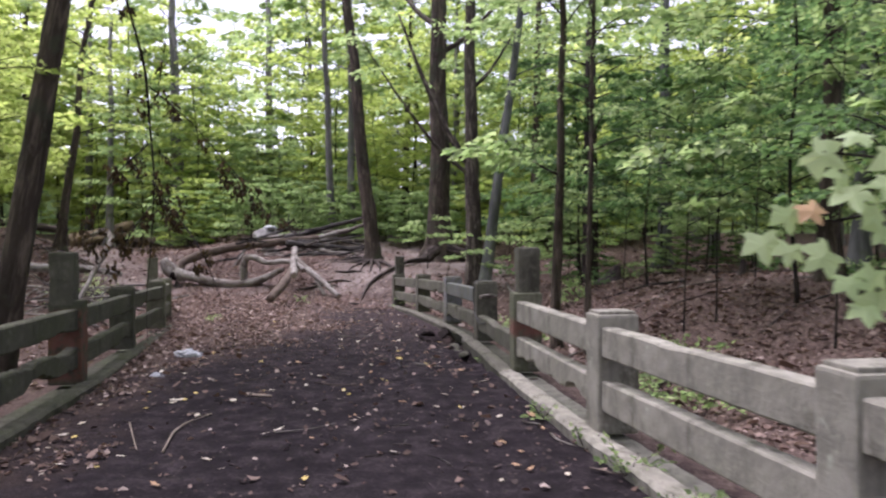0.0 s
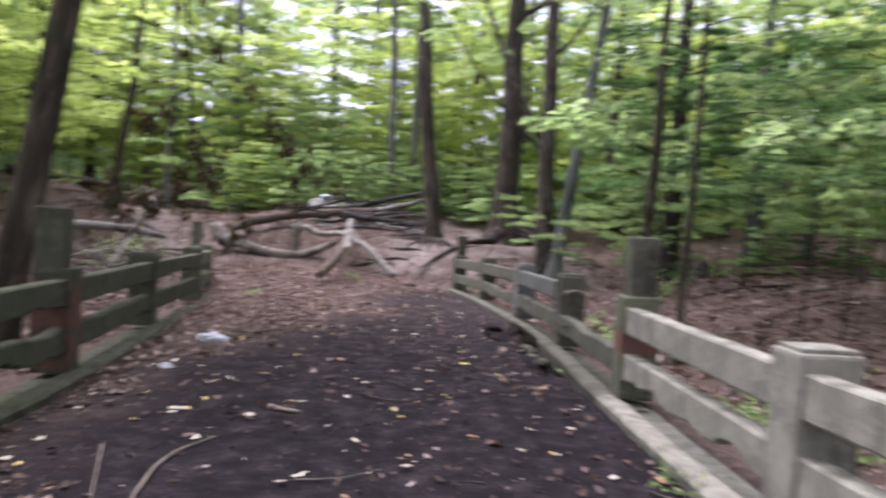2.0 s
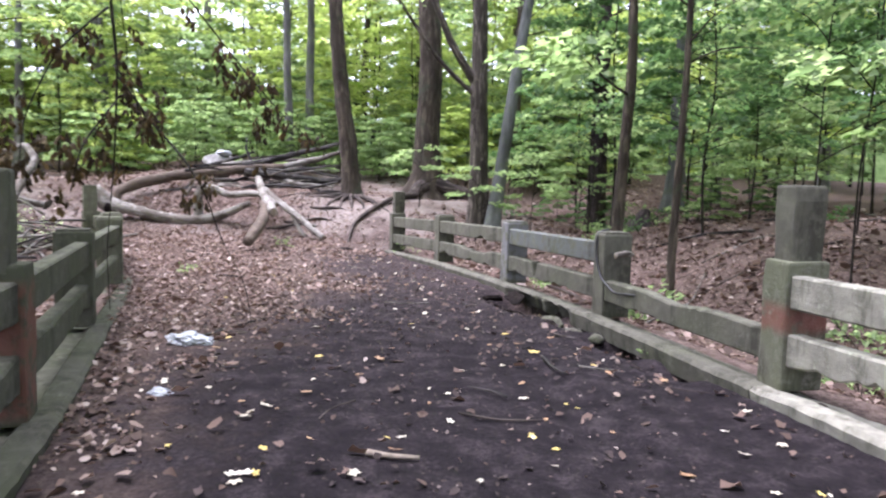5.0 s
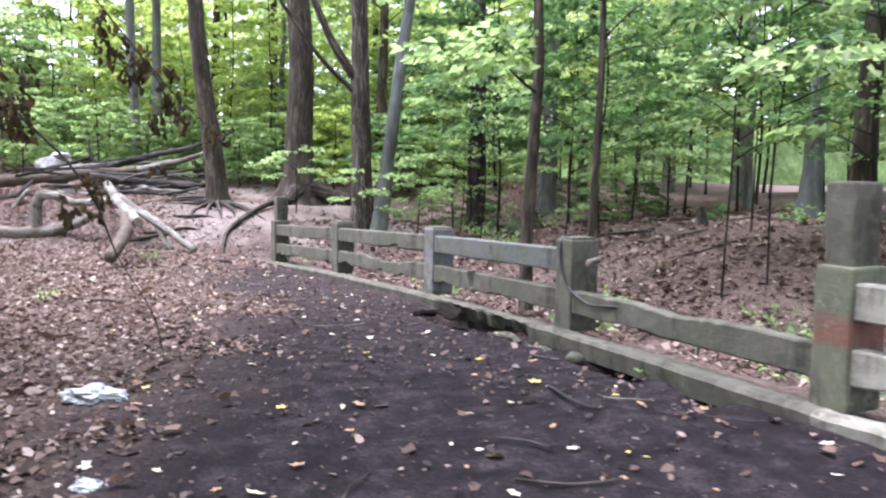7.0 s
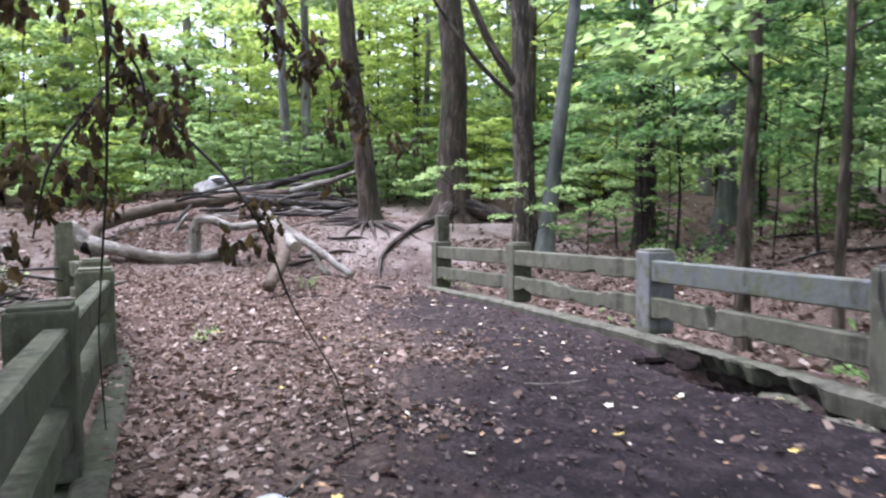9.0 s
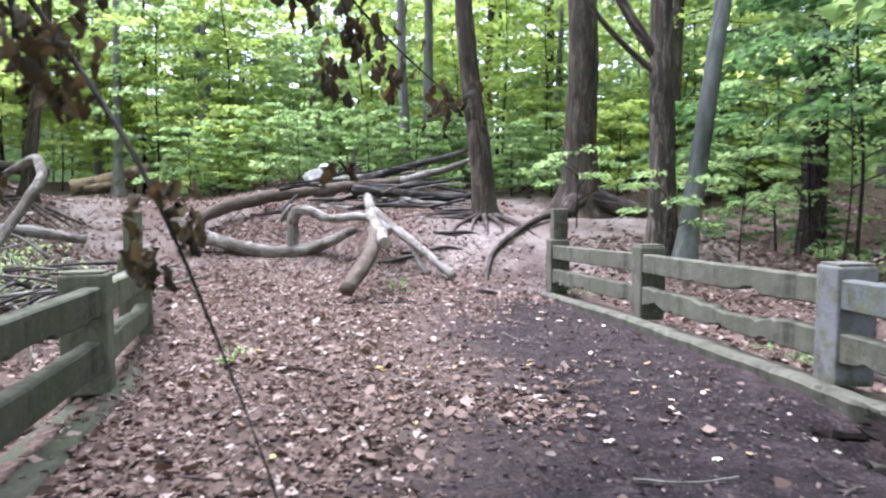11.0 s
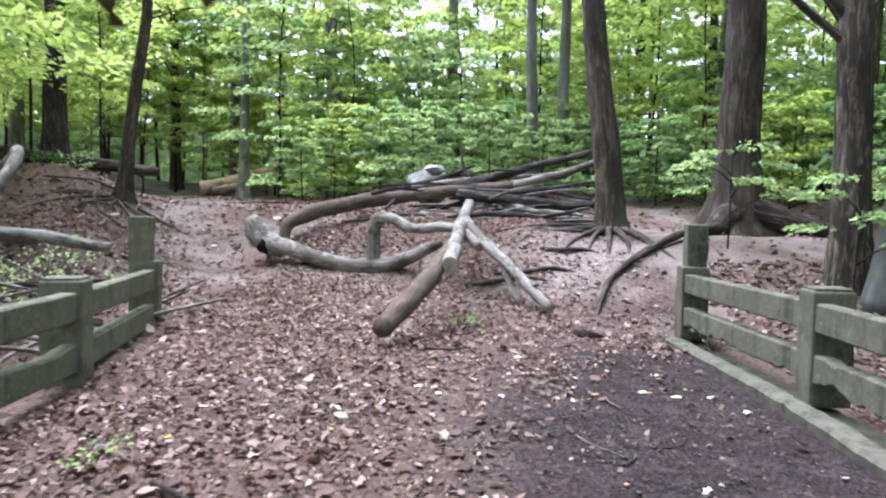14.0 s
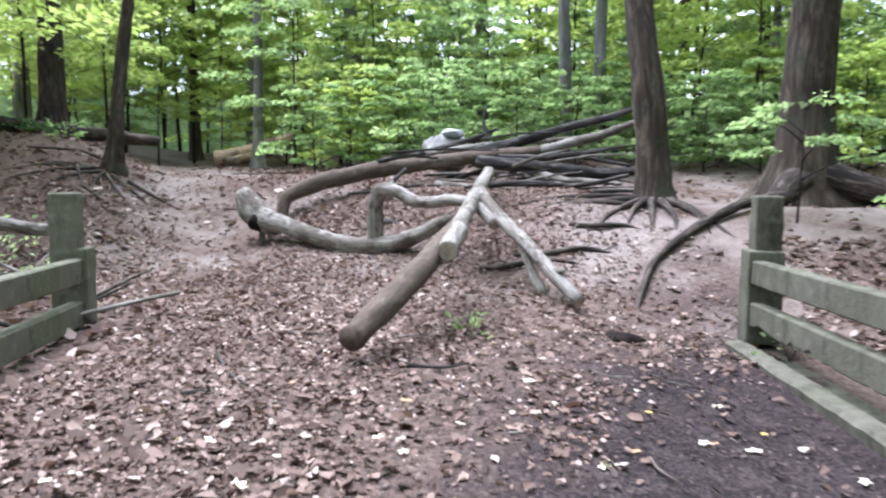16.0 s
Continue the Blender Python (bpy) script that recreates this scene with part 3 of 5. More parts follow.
right_nodes = ((1.98, -3.4), (2.0, -0.3), (2.15, 2.72), (2.1, 5.35), (2.23, 8.2), (2.45, 11.2), (2.5, 14.3), (2.41, 17.9), (2.16, 21.2))
left_nodes = ((-2.5, -3.2), (-2.52, -0.3), (-2.56, 2.6), (-2.54, 5.6), (-2.56, 8.55), (-2.76, 11.6), (-2.98, 14.95), (-3.34, 17.4), (-4.14, 20.15))
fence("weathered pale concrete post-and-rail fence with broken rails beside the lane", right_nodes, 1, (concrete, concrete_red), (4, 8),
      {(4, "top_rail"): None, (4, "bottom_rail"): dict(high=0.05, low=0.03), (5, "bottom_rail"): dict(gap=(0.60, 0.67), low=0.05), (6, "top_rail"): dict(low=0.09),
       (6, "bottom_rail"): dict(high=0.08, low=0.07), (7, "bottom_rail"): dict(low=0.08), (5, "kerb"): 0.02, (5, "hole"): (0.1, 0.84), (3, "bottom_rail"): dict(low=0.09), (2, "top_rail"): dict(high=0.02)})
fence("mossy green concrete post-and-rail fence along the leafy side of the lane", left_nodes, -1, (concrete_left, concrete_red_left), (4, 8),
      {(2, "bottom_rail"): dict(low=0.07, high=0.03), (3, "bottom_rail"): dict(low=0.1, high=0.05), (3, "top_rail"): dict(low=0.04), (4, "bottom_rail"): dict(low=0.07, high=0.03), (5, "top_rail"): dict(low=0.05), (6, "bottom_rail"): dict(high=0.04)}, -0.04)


def boulder(name, x, y, z, size, label, material, seed):
    bm = bmesh.new()
    bmesh.ops.create_icosphere(bm, subdivisions=3, radius=1)
    for v in bm.verts:
        q = v.co.copy()
        v.co *= 1 + 0.28 * noise.noise(q * 1.3 + Vector((seed, 0, 0))) + 0.1 * noise.noise(q * 4 + Vector((0, seed, 0)))
        v.co = Vector((v.co.x * size[0], v.co.y * size[1], v.co.z * size[2]))
    me = bpy.data.meshes.new(name)
    bm.to_mesh(me)
    bm.free()
    me.polygons.foreach_set("use_smooth", [True] * len(me.polygons))
    me.materials.append(material)
    ob = new(name, me)
    ob.matrix_basis = pose(x, y, z, 0, 0, seed * 40)
    return tagged(ob, label, "rock")


# ---- the fallen logs ----
def log(name, points, radii, material, label, rough=0.14, seed=0, sides=14, cut=(False, False), group=""):
    """A fallen trunk or bough. cut: whether each end shows sawn wood."""
    v, f = tube_data(points, radii, sides=sides, rough=rough * 0.9, seed=seed, step=0.09, crook=0.024)
    ob = thing(name, *points[0], label, "log", group)
    o = Vector(points[0])
    moved = Grained(Vector(q) - o for q in v)
    moved.grain = v.grain
    me = mesh("bole", moved, f)
    bole = part("bole", me, material, ob)
    for end, wanted in zip((0, -1), cut):
        if wanted:
            face = f[-2] if end == 0 else f[-1]
            ring = [Vector(v[i]) - o for i in face]
            mid = sum(ring, Vector()) / len(ring)
            normal = (Vector(points[0]) - Vector(points[1]) if end == 0 else Vector(points[-1]) - Vector(points[-2])).normalized()
            part("sawn_end", mesh("sawn_end", [mid + (q - mid) * 0.93 + normal * 0.006 for q in ring] + [mid + normal * 0.012], [(i, (i + 1) % len(ring), len(ring)) for i in range(len(ring))]), wood_cut, bole, "pale sawn end grain")
    return ob


log("fallen_log", ((-0.84, 26.5, 1.44), (-0.78, 23.0, 0.99), (-0.66, 20.3, 0.72)), (0.105, 0.1, 0.095), wood_grey, "pale barkless log propped over the pile, sawn end", seed=1, cut=(False, True), group="fallen log pile")
log("fallen_log", ((-1.24, 19.05, 0.16), (-1.05, 19.6, 0.36), (-0.89, 20.2, 0.56), (-0.8, 21.5, 0.8), (-0.85, 22.6, 0.82)), (0.105, 0.118, 0.116, 0.1, 0.08), wood_barked, "thick weathered log with a broken end resting on leaf litter", seed=2, cut=(False, False), group="fallen log pile")
log("fallen_bough", ((0.6, 21.78, 0.02), (0.28, 22.2, 0.3), (-0.04, 22.7, 0.58), (-0.44, 23.3, 0.89), (-0.74, 24.0, 1.16)), (0.075, 0.08, 0.084, 0.09, 0.09), wood_grey, "grey forked bough leaning down onto the dirt", seed=3, cut=(True, False), group="fallen log pile")
log("fallen_branch", ((0.42, 22.0, 0.33), (0.25, 22.2, 0.3), (0.08, 22.5, 0.5)), (0.03, 0.04, 0.04), wood_grey, "short grey side branch on the leaning bough", seed=4, sides=8, group="fallen log pile")
log("fallen_branch", ((0.2, 22.3, 0.0), (0.08, 22.5, 0.22), (-0.1, 22.8, 0.56)), (0.06, 0.06, 0.05), wood_grey, "short grey prop branch standing in the leaves", seed=5, sides=8, group="fallen log pile")
log("fallen_bough", ((-0.46, 23.15, 0.76), (-0.77, 23.6, 1.03), (-1.13, 23.9, 1.04), (-1.77, 24.3, 0.99), (-2.07, 24.5, 1.18), (-2.37, 24.7, 1.17), (-2.47, 24.8, 0.9), (-2.46, 24.8, 0.2)), (0.075, 0.08, 0.085, 0.09, 0.1, 0.115, 0.125, 0.13), wood_grey, "twisted arching grey bough with a sawn end", seed=6, cut=(True, False), group="fallen log pile")
log("fallen_log", ((-4.85, 26.05, 0.6), (-4.3, 25.75, 0.5), (-3.37, 25.2, 0.3), (-2.72, 24.9, 0.24), (-2.1, 24.6, 0.33), (-1.69, 24.3, 0.49), (-1.15, 23.7, 0.78)), (0.19, 0.155, 0.145, 0.15, 0.14, 0.115, 0.08), wood_grey, "long bowed grey log lying on the leaf litter", seed=7, group="fallen log pile")
log("fallen_log", ((-4.87, 27.0, 0.3), (-4.88, 27.2, 0.95), (-4.36, 27.6, 1.2), (-3.42, 28.0, 1.45), (-2.2, 28.3, 1.62), (-0.61, 28.4, 1.81), (0.06, 28.3, 1.88)), (0.1, 0.135, 0.17, 0.165, 0.15, 0.12, 0.09), wood_barked, "long fallen trunk with patches of bark across the pile", seed=8, group="fallen log pile")
log("fallen_bough", ((-1.3, 28.5, 1.8), (-0.3, 28.6, 2.1), (0.5, 28.6, 2.32), (1.2, 28.6, 2.5), (2.2, 28.6, 2.84)), (0.14, 0.11, 0.09, 0.075, 0.045), wood_dark, "dark upturned bough of the fallen trunk", seed=9, group="fallen log pile")
log("fallen_bough", ((0.06, 28.3, 1.88), (1.13, 28.0, 2.12), (2.0, 27.8, 2.48)), (0.11, 0.09, 0.05), wood_grey, "bare grey bough rising behind the tree roots", seed=10, sides=10, group="fallen log pile")
log("fallen_bough", ((-1.2, 28.1, 1.66), (-0.58, 28.0, 1.6), (0.5, 27.8, 1.5), (1.13, 27.6, 1.4), (1.95, 27.3, 1.5)), (0.13, 0.13, 0.12, 0.1, 0.07), wood_dark, "dark drooping bough among the fallen branches", seed=11, group="fallen log pile")
for i, (p, r) in enumerate((
        (((-0.3, 28.2, 1.5), (0.6, 27.3, 1.3), (1.5, 27.0, 1.25)), (0.07, 0.06, 0.03)), (((0.2, 28.5, 2.0), (0.9, 28.0, 1.75), (1.7, 27.5, 1.55)), (0.06, 0.05, 0.03)),
        (((-2.6, 28.4, 1.75), (-1.6, 28.9, 2.05), (-0.9, 29.2, 2.35)), (0.07, 0.06, 0.03)), (((-2.0, 28.0, 1.2), (-1.0, 27.3, 1.1), (0.2, 26.9, 1.15)), (0.08, 0.06, 0.04)),
        (((-1.8, 27.6, 1.0), (-0.6, 27.0, 1.25), (0.7, 26.8, 1.2), (1.6, 26.9, 1.4)), (0.07, 0.06, 0.05, 0.03)), (((-2.9, 27.5, 0.75), (-3.0, 27.7, 1.1), (-2.6, 27.9, 1.5)), (0.05, 0.05, 0.04)),
        (((-3.2, 26.8, 0.5), (-2.95, 27.0, 0.9), (-2.7, 27.2, 1.25)), (0.05, 0.06, 0.05)), (((-3.3, 26.4, 0.45), (-2.5, 26.0, 0.5), (-2.2, 25.8, 0.45)), (0.13, 0.12, 0.1)),
        (((-1.0, 28.8, 2.0), (-1.2, 29.0, 2.45), (-1.15, 29.1, 2.8)), (0.05, 0.04, 0.02)), (((-2.4, 28.5, 1.8), (-1.0, 28.7, 2.0), (0.3, 28.9, 2.1), (1.4, 29.3, 2.25)), (0.06, 0.06, 0.05, 0.03)),
        (((-0.8, 28.3, 1.75), (0.1, 27.9, 1.72), (1.0, 27.8, 1.85), (1.8, 27.7, 1.95)), (0.06, 0.06, 0.04, 0.02)))):
    log("fallen_branch", p, r, wood_dark if i % 3 else wood_grey, "dead grey branch tangled in the fallen log pile", 0.15, 20 + i, 8, group="branches of the log pile")
tangle = np.random.default_rng(5)
for i in range(26):
    c = np.array((tangle.uniform(-2.6, 1.7), tangle.uniform(27.0, 29.3), 0))
    c[2] = on_ground(c[0], c[1]) + abs(tangle.normal(0.25, 0.28))
    a, h, up = tangle.uniform(-0.7, 0.5), tangle.uniform(0.4, 1.1), tangle.uniform(-0.12, 0.3)
    d = np.array((math.cos(a), math.sin(a), up)) * h
    r0 = tangle.uniform(0.018, 0.05)
    log("fallen_branch", (tuple(c - d), tuple(c + (0, 0, 0.06)), tuple(c + d)), (r0, r0 * 0.9, r0 * 0.4), wood_dark if i % 3 else wood_grey, "dead grey branch tangled in the fallen log pile", 0.15, 120 + i, 6, group="branches of the log pile")
# the hollow butt of the bowed log: a torn stub, a near-black lump for the shade inside
log("hollow_stump", ((-4.55, 25.92, 0.5), (-4.9, 26.08, 0.58), (-5.18, 26.18, 0.82), (-5.3, 26.22, 1.05)), (0.21, 0.24, 0.23, 0.15), wood_grey, "torn hollow butt of a fallen log, pale outside", 0.3, 36)
boulder("rotten_hollow", -4.86, 25.9, 0.52, (0.17, 0.1, 0.15), "near-black lump standing for the shade inside the fallen log's hollow butt", hollow_shade, 5)
log("fallen_branch", ((-4.8, 25.9, 0.35), (-4.78, 25.85, 0.05)), (0.06, 0.05), wood_dark, "short dark broken stub under the hollow log", 0.2, 37, 8)

log("distant_log", ((-12.95, 40.9, 1.85), (-11.9, 41.2, 2.05), (-10.0, 41.8, 2.75)), (0.36, 0.34, 0.26), log_tan, "thick pale log lying beside the side trail", 0.1, 31, cut=(True, False))
log("distant_log", ((-12.3, 40.5, 1.75), (-11.5, 40.8, 1.95), (-10.7, 41.0, 2.15)), (0.2, 0.19, 0.15), log_tan, "shorter log beside the trail log", 0.1, 32)


boulder("boulder", -2.05, 29.6, 1.85, (0.62, 0.5, 0.45), "grey rounded boulder behind the log pile", stone, 2)
boulder("white_slab", -1.9, 29.45, 2.27, (0.3, 0.24, 0.1), "pale white slab lying on the boulder", white_plastic, 3)
boulder("stone", 1.0, 20.9, -0.17, (0.2, 0.11, 0.06), "small dark stone half sunk in the trodden dirt", n_ho.m, 4)


# ---- roots ----
def root(points, radii, seed, label="exposed scuffed tree root snaking over the bare bank"):
    pts = [(x, y, on_ground(x, y) + dz) for x, y, dz in points]
    ob = new("root", tube("root", pts, radii, sides=8, rough=0.2, seed=seed, step=0.15))
    ob.data.materials.append(wood_root)
    return tagged(ob, label, "root", "exposed roots")


root(((4.0, 26.0, 0.15), (3.1, 25.1, 0.14), (2.3, 24.3, 0.12), (1.6, 23.5, 0.08), (1.35, 22.6, 0.03), (1.2, 21.9, -0.05)), (0.12, 0.08, 0.066, 0.05, 0.034, 0.015), 1, "thick exposed root running down the bare bank")
root(((4.6, 26.75, 0.5), (5.15, 26.5, 0.34), (5.8, 26.3, 0.16), (6.5, 26.1, 0.02), (7.3, 25.7, -0.1)), (0.3, 0.27, 0.2, 0.13, 0.05), 2, "broad mossy buttress root spreading from the massive tree")
root(((4.4, 26.6, 0.45), (4.0, 26.2, 0.25), (3.7, 25.8, 0.05), (3.5, 25.5, -0.08)), (0.3, 0.24, 0.15, 0.06), 12, "broad mossy buttress root spreading from the massive tree")
for i in range(10):
    a = radians(185 + i * 12 + rng.uniform(-6, 6))
    n0 = rng.uniform(1.2, 3.0)
    pts = [(2.0 + (0.35 + n0 * u) * math.cos(a + 0.12 * math.sin(3 * u + i)), 26.3 + (0.35 + n0 * u) * math.sin(a + 0.12 * math.sin(3 * u + i)), 0.07 * (1 - u) ** 1.5 + 0.015 - 0.08 * u * u) for u in (0, 0.25, 0.5, 0.75, 1)]
    root(pts, (0.075, 0.05, 0.036, 0.024, 0.01), i + 3)
for i in range(4):
    x = rng.uniform(-0.8, 1.8)
    y = rng.uniform(23.4, 26)
    h = rng.uniform(0.8, 1.8)
    root(((x, y, 0.02), (x + h * 0.4, y - 0.15, 0.05), (x + h * 0.7, y + 0.1, 0.04), (x + h, y, -0.03)), (0.03, 0.045, 0.04, 0.02), 30 + i)


# ---- trees ----
def tree(name, x, y, radius, height, lean, bark, label, flare=(0.7, 0.45, 5), wobble=0.06, limbs=(), crown=None, seed=0, leaf=None, category="tree", sides=14):
    """A standing tree: tapered trunk, limbs (start height, heading in degrees, length, rise, radius) and a crown of leafy sprays."""
    z0 = on_ground(x, y) - 0.15
    ob = thing(name, x, y, z0, label, category)
    hs = np.linspace(0, height, 9)
    pts = [(lean[0] * h + wobble * h ** 0.5 * noise.noise(Vector((h * 0.35, seed, 0))), lean[1] * h + wobble * h ** 0.5 * noise.noise(Vector((h * 0.35, seed, 5))), h) for h in hs]
    rad = [radius * (1.08 - 0.7 * (h / height) ** 0.9) for h in hs]
    part("trunk", tube("trunk", pts, rad, sides=sides, rough=0.1, seed=seed, step=0.22, flare=flare), bark, ob)
    line = np.array(pts)

    def at(h):
        return np.array([np.interp(h, hs, line[:, i]) for i in range(3)])

    sprays, boughs = [], []
    for k, (h, heading, length, up, r) in enumerate(limbs):
        a = at(h)
        d = np.array((math.cos(radians(heading)), math.sin(radians(heading)), 0))
        p = [a, a + d * length * 0.33 + (0, 0, up * 0.22), a + d * length * 0.7 + (0, 0, up * 0.62), a + d * length + (0, 0, up)]
        part("limb", tube("limb", p, (r, r * 0.8, r * 0.55, r * 0.2), sides=8, rough=0.12, seed=k + seed, step=0.3), bark, ob)
        if crown:
            for f in (0.55, 0.8, 1.0):
                q = a + d * length * f + (0, 0, up * f)
                for _ in range(2):
                    g = radians(heading + rng.uniform(-70, 70))
                    sprays.append(spray(q, (math.cos(g), math.sin(g), rng.uniform(-0.1, 0.2)), rng.uniform(0.8, 1.5), crown[4] // 2, crown[5]))
    if crown:
        low, high, reach, count, per, size = crown
        for i in range(count):
            h = low + (high - low) * (i + rng.random()) / count
            g = i * 2.4 + rng.uniform(-0.5, 0.5)
            d = np.array((math.cos(g), math.sin(g), 0))
            out = reach * (1 - 0.5 * (h - low) / max(high - low, 0.1)) * rng.uniform(0.35, 1.0)
            b = at(min(h, height))
            b[2] = h
            tip = b + d * out * 0.5 + (0, 0, 0.12 * out)
            sprays.append(spray(tip, d + (0, 0, rng.uniform(-0.05, 0.2)), max(out * 0.75, 0.7), per, size))
            if i % 2 == 0:
                boughs.append(tube_data((b - (0, 0, 0.2), tip, tip + d * out * 0.5), (0.012 + 0.1 * radius, 0.008 + 0.05 * radius, 0.006), sides=4, step=0.6))
        part("branchwork", mesh("branchwork", *join_data(*boughs)), bark, ob, kind="stuff")
        part("crown", crown_mesh("crown", sprays), leaf or green_leaf, ob, kind="stuff")
    return ob


tree("leaning_tree", 2.0, 26.4, 0.27, 15, (-0.1, 0.02), bark_brown, "leaning brown-barked tree on a bank with bared roots", (0.75, 0.3, 6), crown=(10.5, 15, 3.0, 14, 60, 0.17), seed=1)
tree("large_tree", 4.5, 26.9, 0.42, 18, (0.0, 0.0), bark_brown, "massive brown tree with a broad flared base", (1.3, 0.5, 4), limbs=((9, 120, 4, 4, 0.12), (8, 20, 4, 4, 0.12)), crown=(11.5, 18, 4, 18, 60, 0.18), seed=2)
tree("forked_tree", 5.05, 23.1, 0.27, 15, (-0.015, 0.02), bark_grey, "rough grey-barked forked tree behind the fence end", (0.35, 0.4, 4), limbs=((3.9, 175, 2.4, 5.0, 0.13), (3.6, 185, 3.6, 4.2, 0.07), (6.5, 30, 2.5, 3, 0.07)), crown=(10.5, 15, 3.0, 14, 60, 0.17), seed=3)
tree("leaning_beech", 5.2, 22.5, 0.19, 13, (0.135, 0.0), bark_beech, "slim leaning beech with smooth blue-grey bark", (0.6, 0.35, 4), crown=(7, 13, 3.2, 24, 70, 0.15), seed=4, limbs=((4.6, 20, 1.8, 0.5, 0.03),))
tree("dark_tree", 10.05, 25.8, 0.31, 16, (0.01, 0.0), bark_purple, "straight tree with dark purplish plated bark", (0.5, 0.4, 5), crown=(7.5, 16, 4, 30, 70, 0.17), seed=5)
# Crown spread wide overhead, out of view, as added shade for the lane
tree("slender_tree", 5.5, 16.2, 0.12, 12.5, (0.015, 0.0), bark_brown, "slender crooked brown tree in the gully", (0.5, 0.3, 4), wobble=0.12, crown=(7.5, 12.5, 4.5, 34, 70, 0.24), seed=6, limbs=((4.2, 200, 1.4, 0.6, 0.03),))
tree("pale_tree", 13.2, 26.1, 0.27, 15, (0.01, 0), bark_beech, "pale smooth-barked tree standing in the undergrowth", crown=(6, 15, 4, 30, 70, 0.17), seed=7)
tree("thin_tree", 5.65, 14.6, 0.075, 10, (0.02, 0.01), bark_brown, "thin mossy pole-like tree beside the fence", (0.4, 0.2, 4), crown=(4.5, 10, 2.4, 22, 60, 0.12), seed=8)
# Its high crown is widened out of view to keep light off the lane
tree("fence_tree", -4.55, 11.2, 0.2, 13, (0.15, 0.0), bark_brown, "leaning brown trunk growing close behind the mossy fence", (0.4, 0.4, 4), crown=(9.5, 14.5, 6.0, 44, 80, 0.28), seed=9, leaf=lime_leaf)
tree("broken_snag", -3.65, 7.3, 0.235, 2.45, (-0.02, 0.0), bark_purple, "dark broken-off dead tree trunk behind the mossy fence", (0.5, 0.4, 4), seed=10, category="snag")
tree("crooked_sapling", -5.4, 10.3, 0.05, 7, (0.12, 0.05), bark_brown, "brown crooked sapling on the bank", (0.4, 0.2, 3), wobble=0.2, crown=(4.2, 7, 2.0, 14, 50, 0.12), seed=11, leaf=lime_leaf)
tree("bank_tree", -10.4, 19.0, 0.13, 10, (-0.02, 0.0), bark_purple, "thin dark tree on the littered bank", crown=(4, 10, 3, 22, 60, 0.14), seed=12)
tree("dark_bank_tree", -14.4, 33.4, 0.36, 15, (0.02, 0), bark_purple, "broad dark trunk at the top of the bank", crown=(5.5, 15, 4.5, 30, 70, 0.17), seed=13, leaf=lime_leaf)
tree("leaning_bank_tree", -9.5, 28.8, 0.16, 12, (0.12, 0.0), bark_brown, "dark leaning tree with exposed roots on the bank", (0.9, 0.4, 5), crown=(4.5, 12, 3.2, 28, 70, 0.15), seed=14, leaf=lime_leaf)
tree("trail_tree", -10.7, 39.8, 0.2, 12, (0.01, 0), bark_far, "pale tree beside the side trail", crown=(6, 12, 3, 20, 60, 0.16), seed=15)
tree("birch_like_tree", 13.6, 16.3, 0.22, 13, (0.06, 0.02), bark_beech, "pale mottled trunk leaning over the slope", crown=(5.5, 13, 3.5, 26, 70, 0.16), seed=16)
tree("brown_tree", 10.1, 12.9, 0.2, 14, (0.0, 0.0), bark_brown, "brown tree standing on the far side of the gully", crown=(5.5, 14, 4.2, 36, 70, 0.2), seed=17)

far_list = ((8.8, 46.2, 0.28), (1.7, 37.1, 0.21), (0.66, 34.4, 0.18), (5.2, 44.7, 0.24), (-13.4, 45.6, 0.25), (-7.8, 43, 0.36), (11, 36, 0.26), (17, 29, 0.22), (-3.0, 47, 0.3),
            (13.5, 42, 0.2), (20, 36, 0.28), (24, 27, 0.25), (22, 19, 0.2), (18.5, 22, 0.16), (27, 34, 0.3), (30, 22, 0.3), (16, 51, 0.3), (-19, 38, 0.28), (-17, 26, 0.25), (-14.5, 17, 0.2), (-22, 31, 0.3), (-18, 49, 0.3), (7.4, 39.5, 0.15), (-0.6, 52, 0.3))
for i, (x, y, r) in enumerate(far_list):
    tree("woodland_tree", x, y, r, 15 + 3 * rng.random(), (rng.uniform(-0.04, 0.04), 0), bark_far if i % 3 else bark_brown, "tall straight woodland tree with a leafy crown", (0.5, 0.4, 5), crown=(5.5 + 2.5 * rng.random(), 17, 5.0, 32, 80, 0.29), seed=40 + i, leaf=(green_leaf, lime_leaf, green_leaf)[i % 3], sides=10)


# unseen trees added so that their crowns shade the start of the lane
for i, (x, y, r) in enumerate(((-6.2, -2.5, 0.3), (6.0, -3.5, 0.28), (-5.6, -10.0, 0.3), (4.8, -11.0, 0.3), (-9.5, 0.5, 0.26), (9.6, 0.2, 0.3), (0.8, -17.0, 0.32))):
    tree("woodland_tree", x, y, r, 17, (-0.05 * (1 if x > 0 else -1), 0.04), bark_brown, "tall straight woodland tree with a leafy crown", (0.5, 0.4, 5), crown=(10.5, 17.5, 7.0, 44, 80, 0.3), seed=90 + i, leaf=green_leaf, sides=10)


# ---- understorey: a few grown saplings and bushes, repeated with other turns and sizes ----
def sapling(height, low, reach, count, per, size, leaf, seed, bark=bark_twig, lean=0.03):
    return tree("sapling", 0.0, -60.0 - seed, 0.018 + 0.003 * height, height, (lean, 0.0), bark, "young leafy understorey tree with layered sprays", (0.3, 0.2, 3), 0.12, (), (low, height, reach, count, per, size), seed, leaf, "sapling", 6)


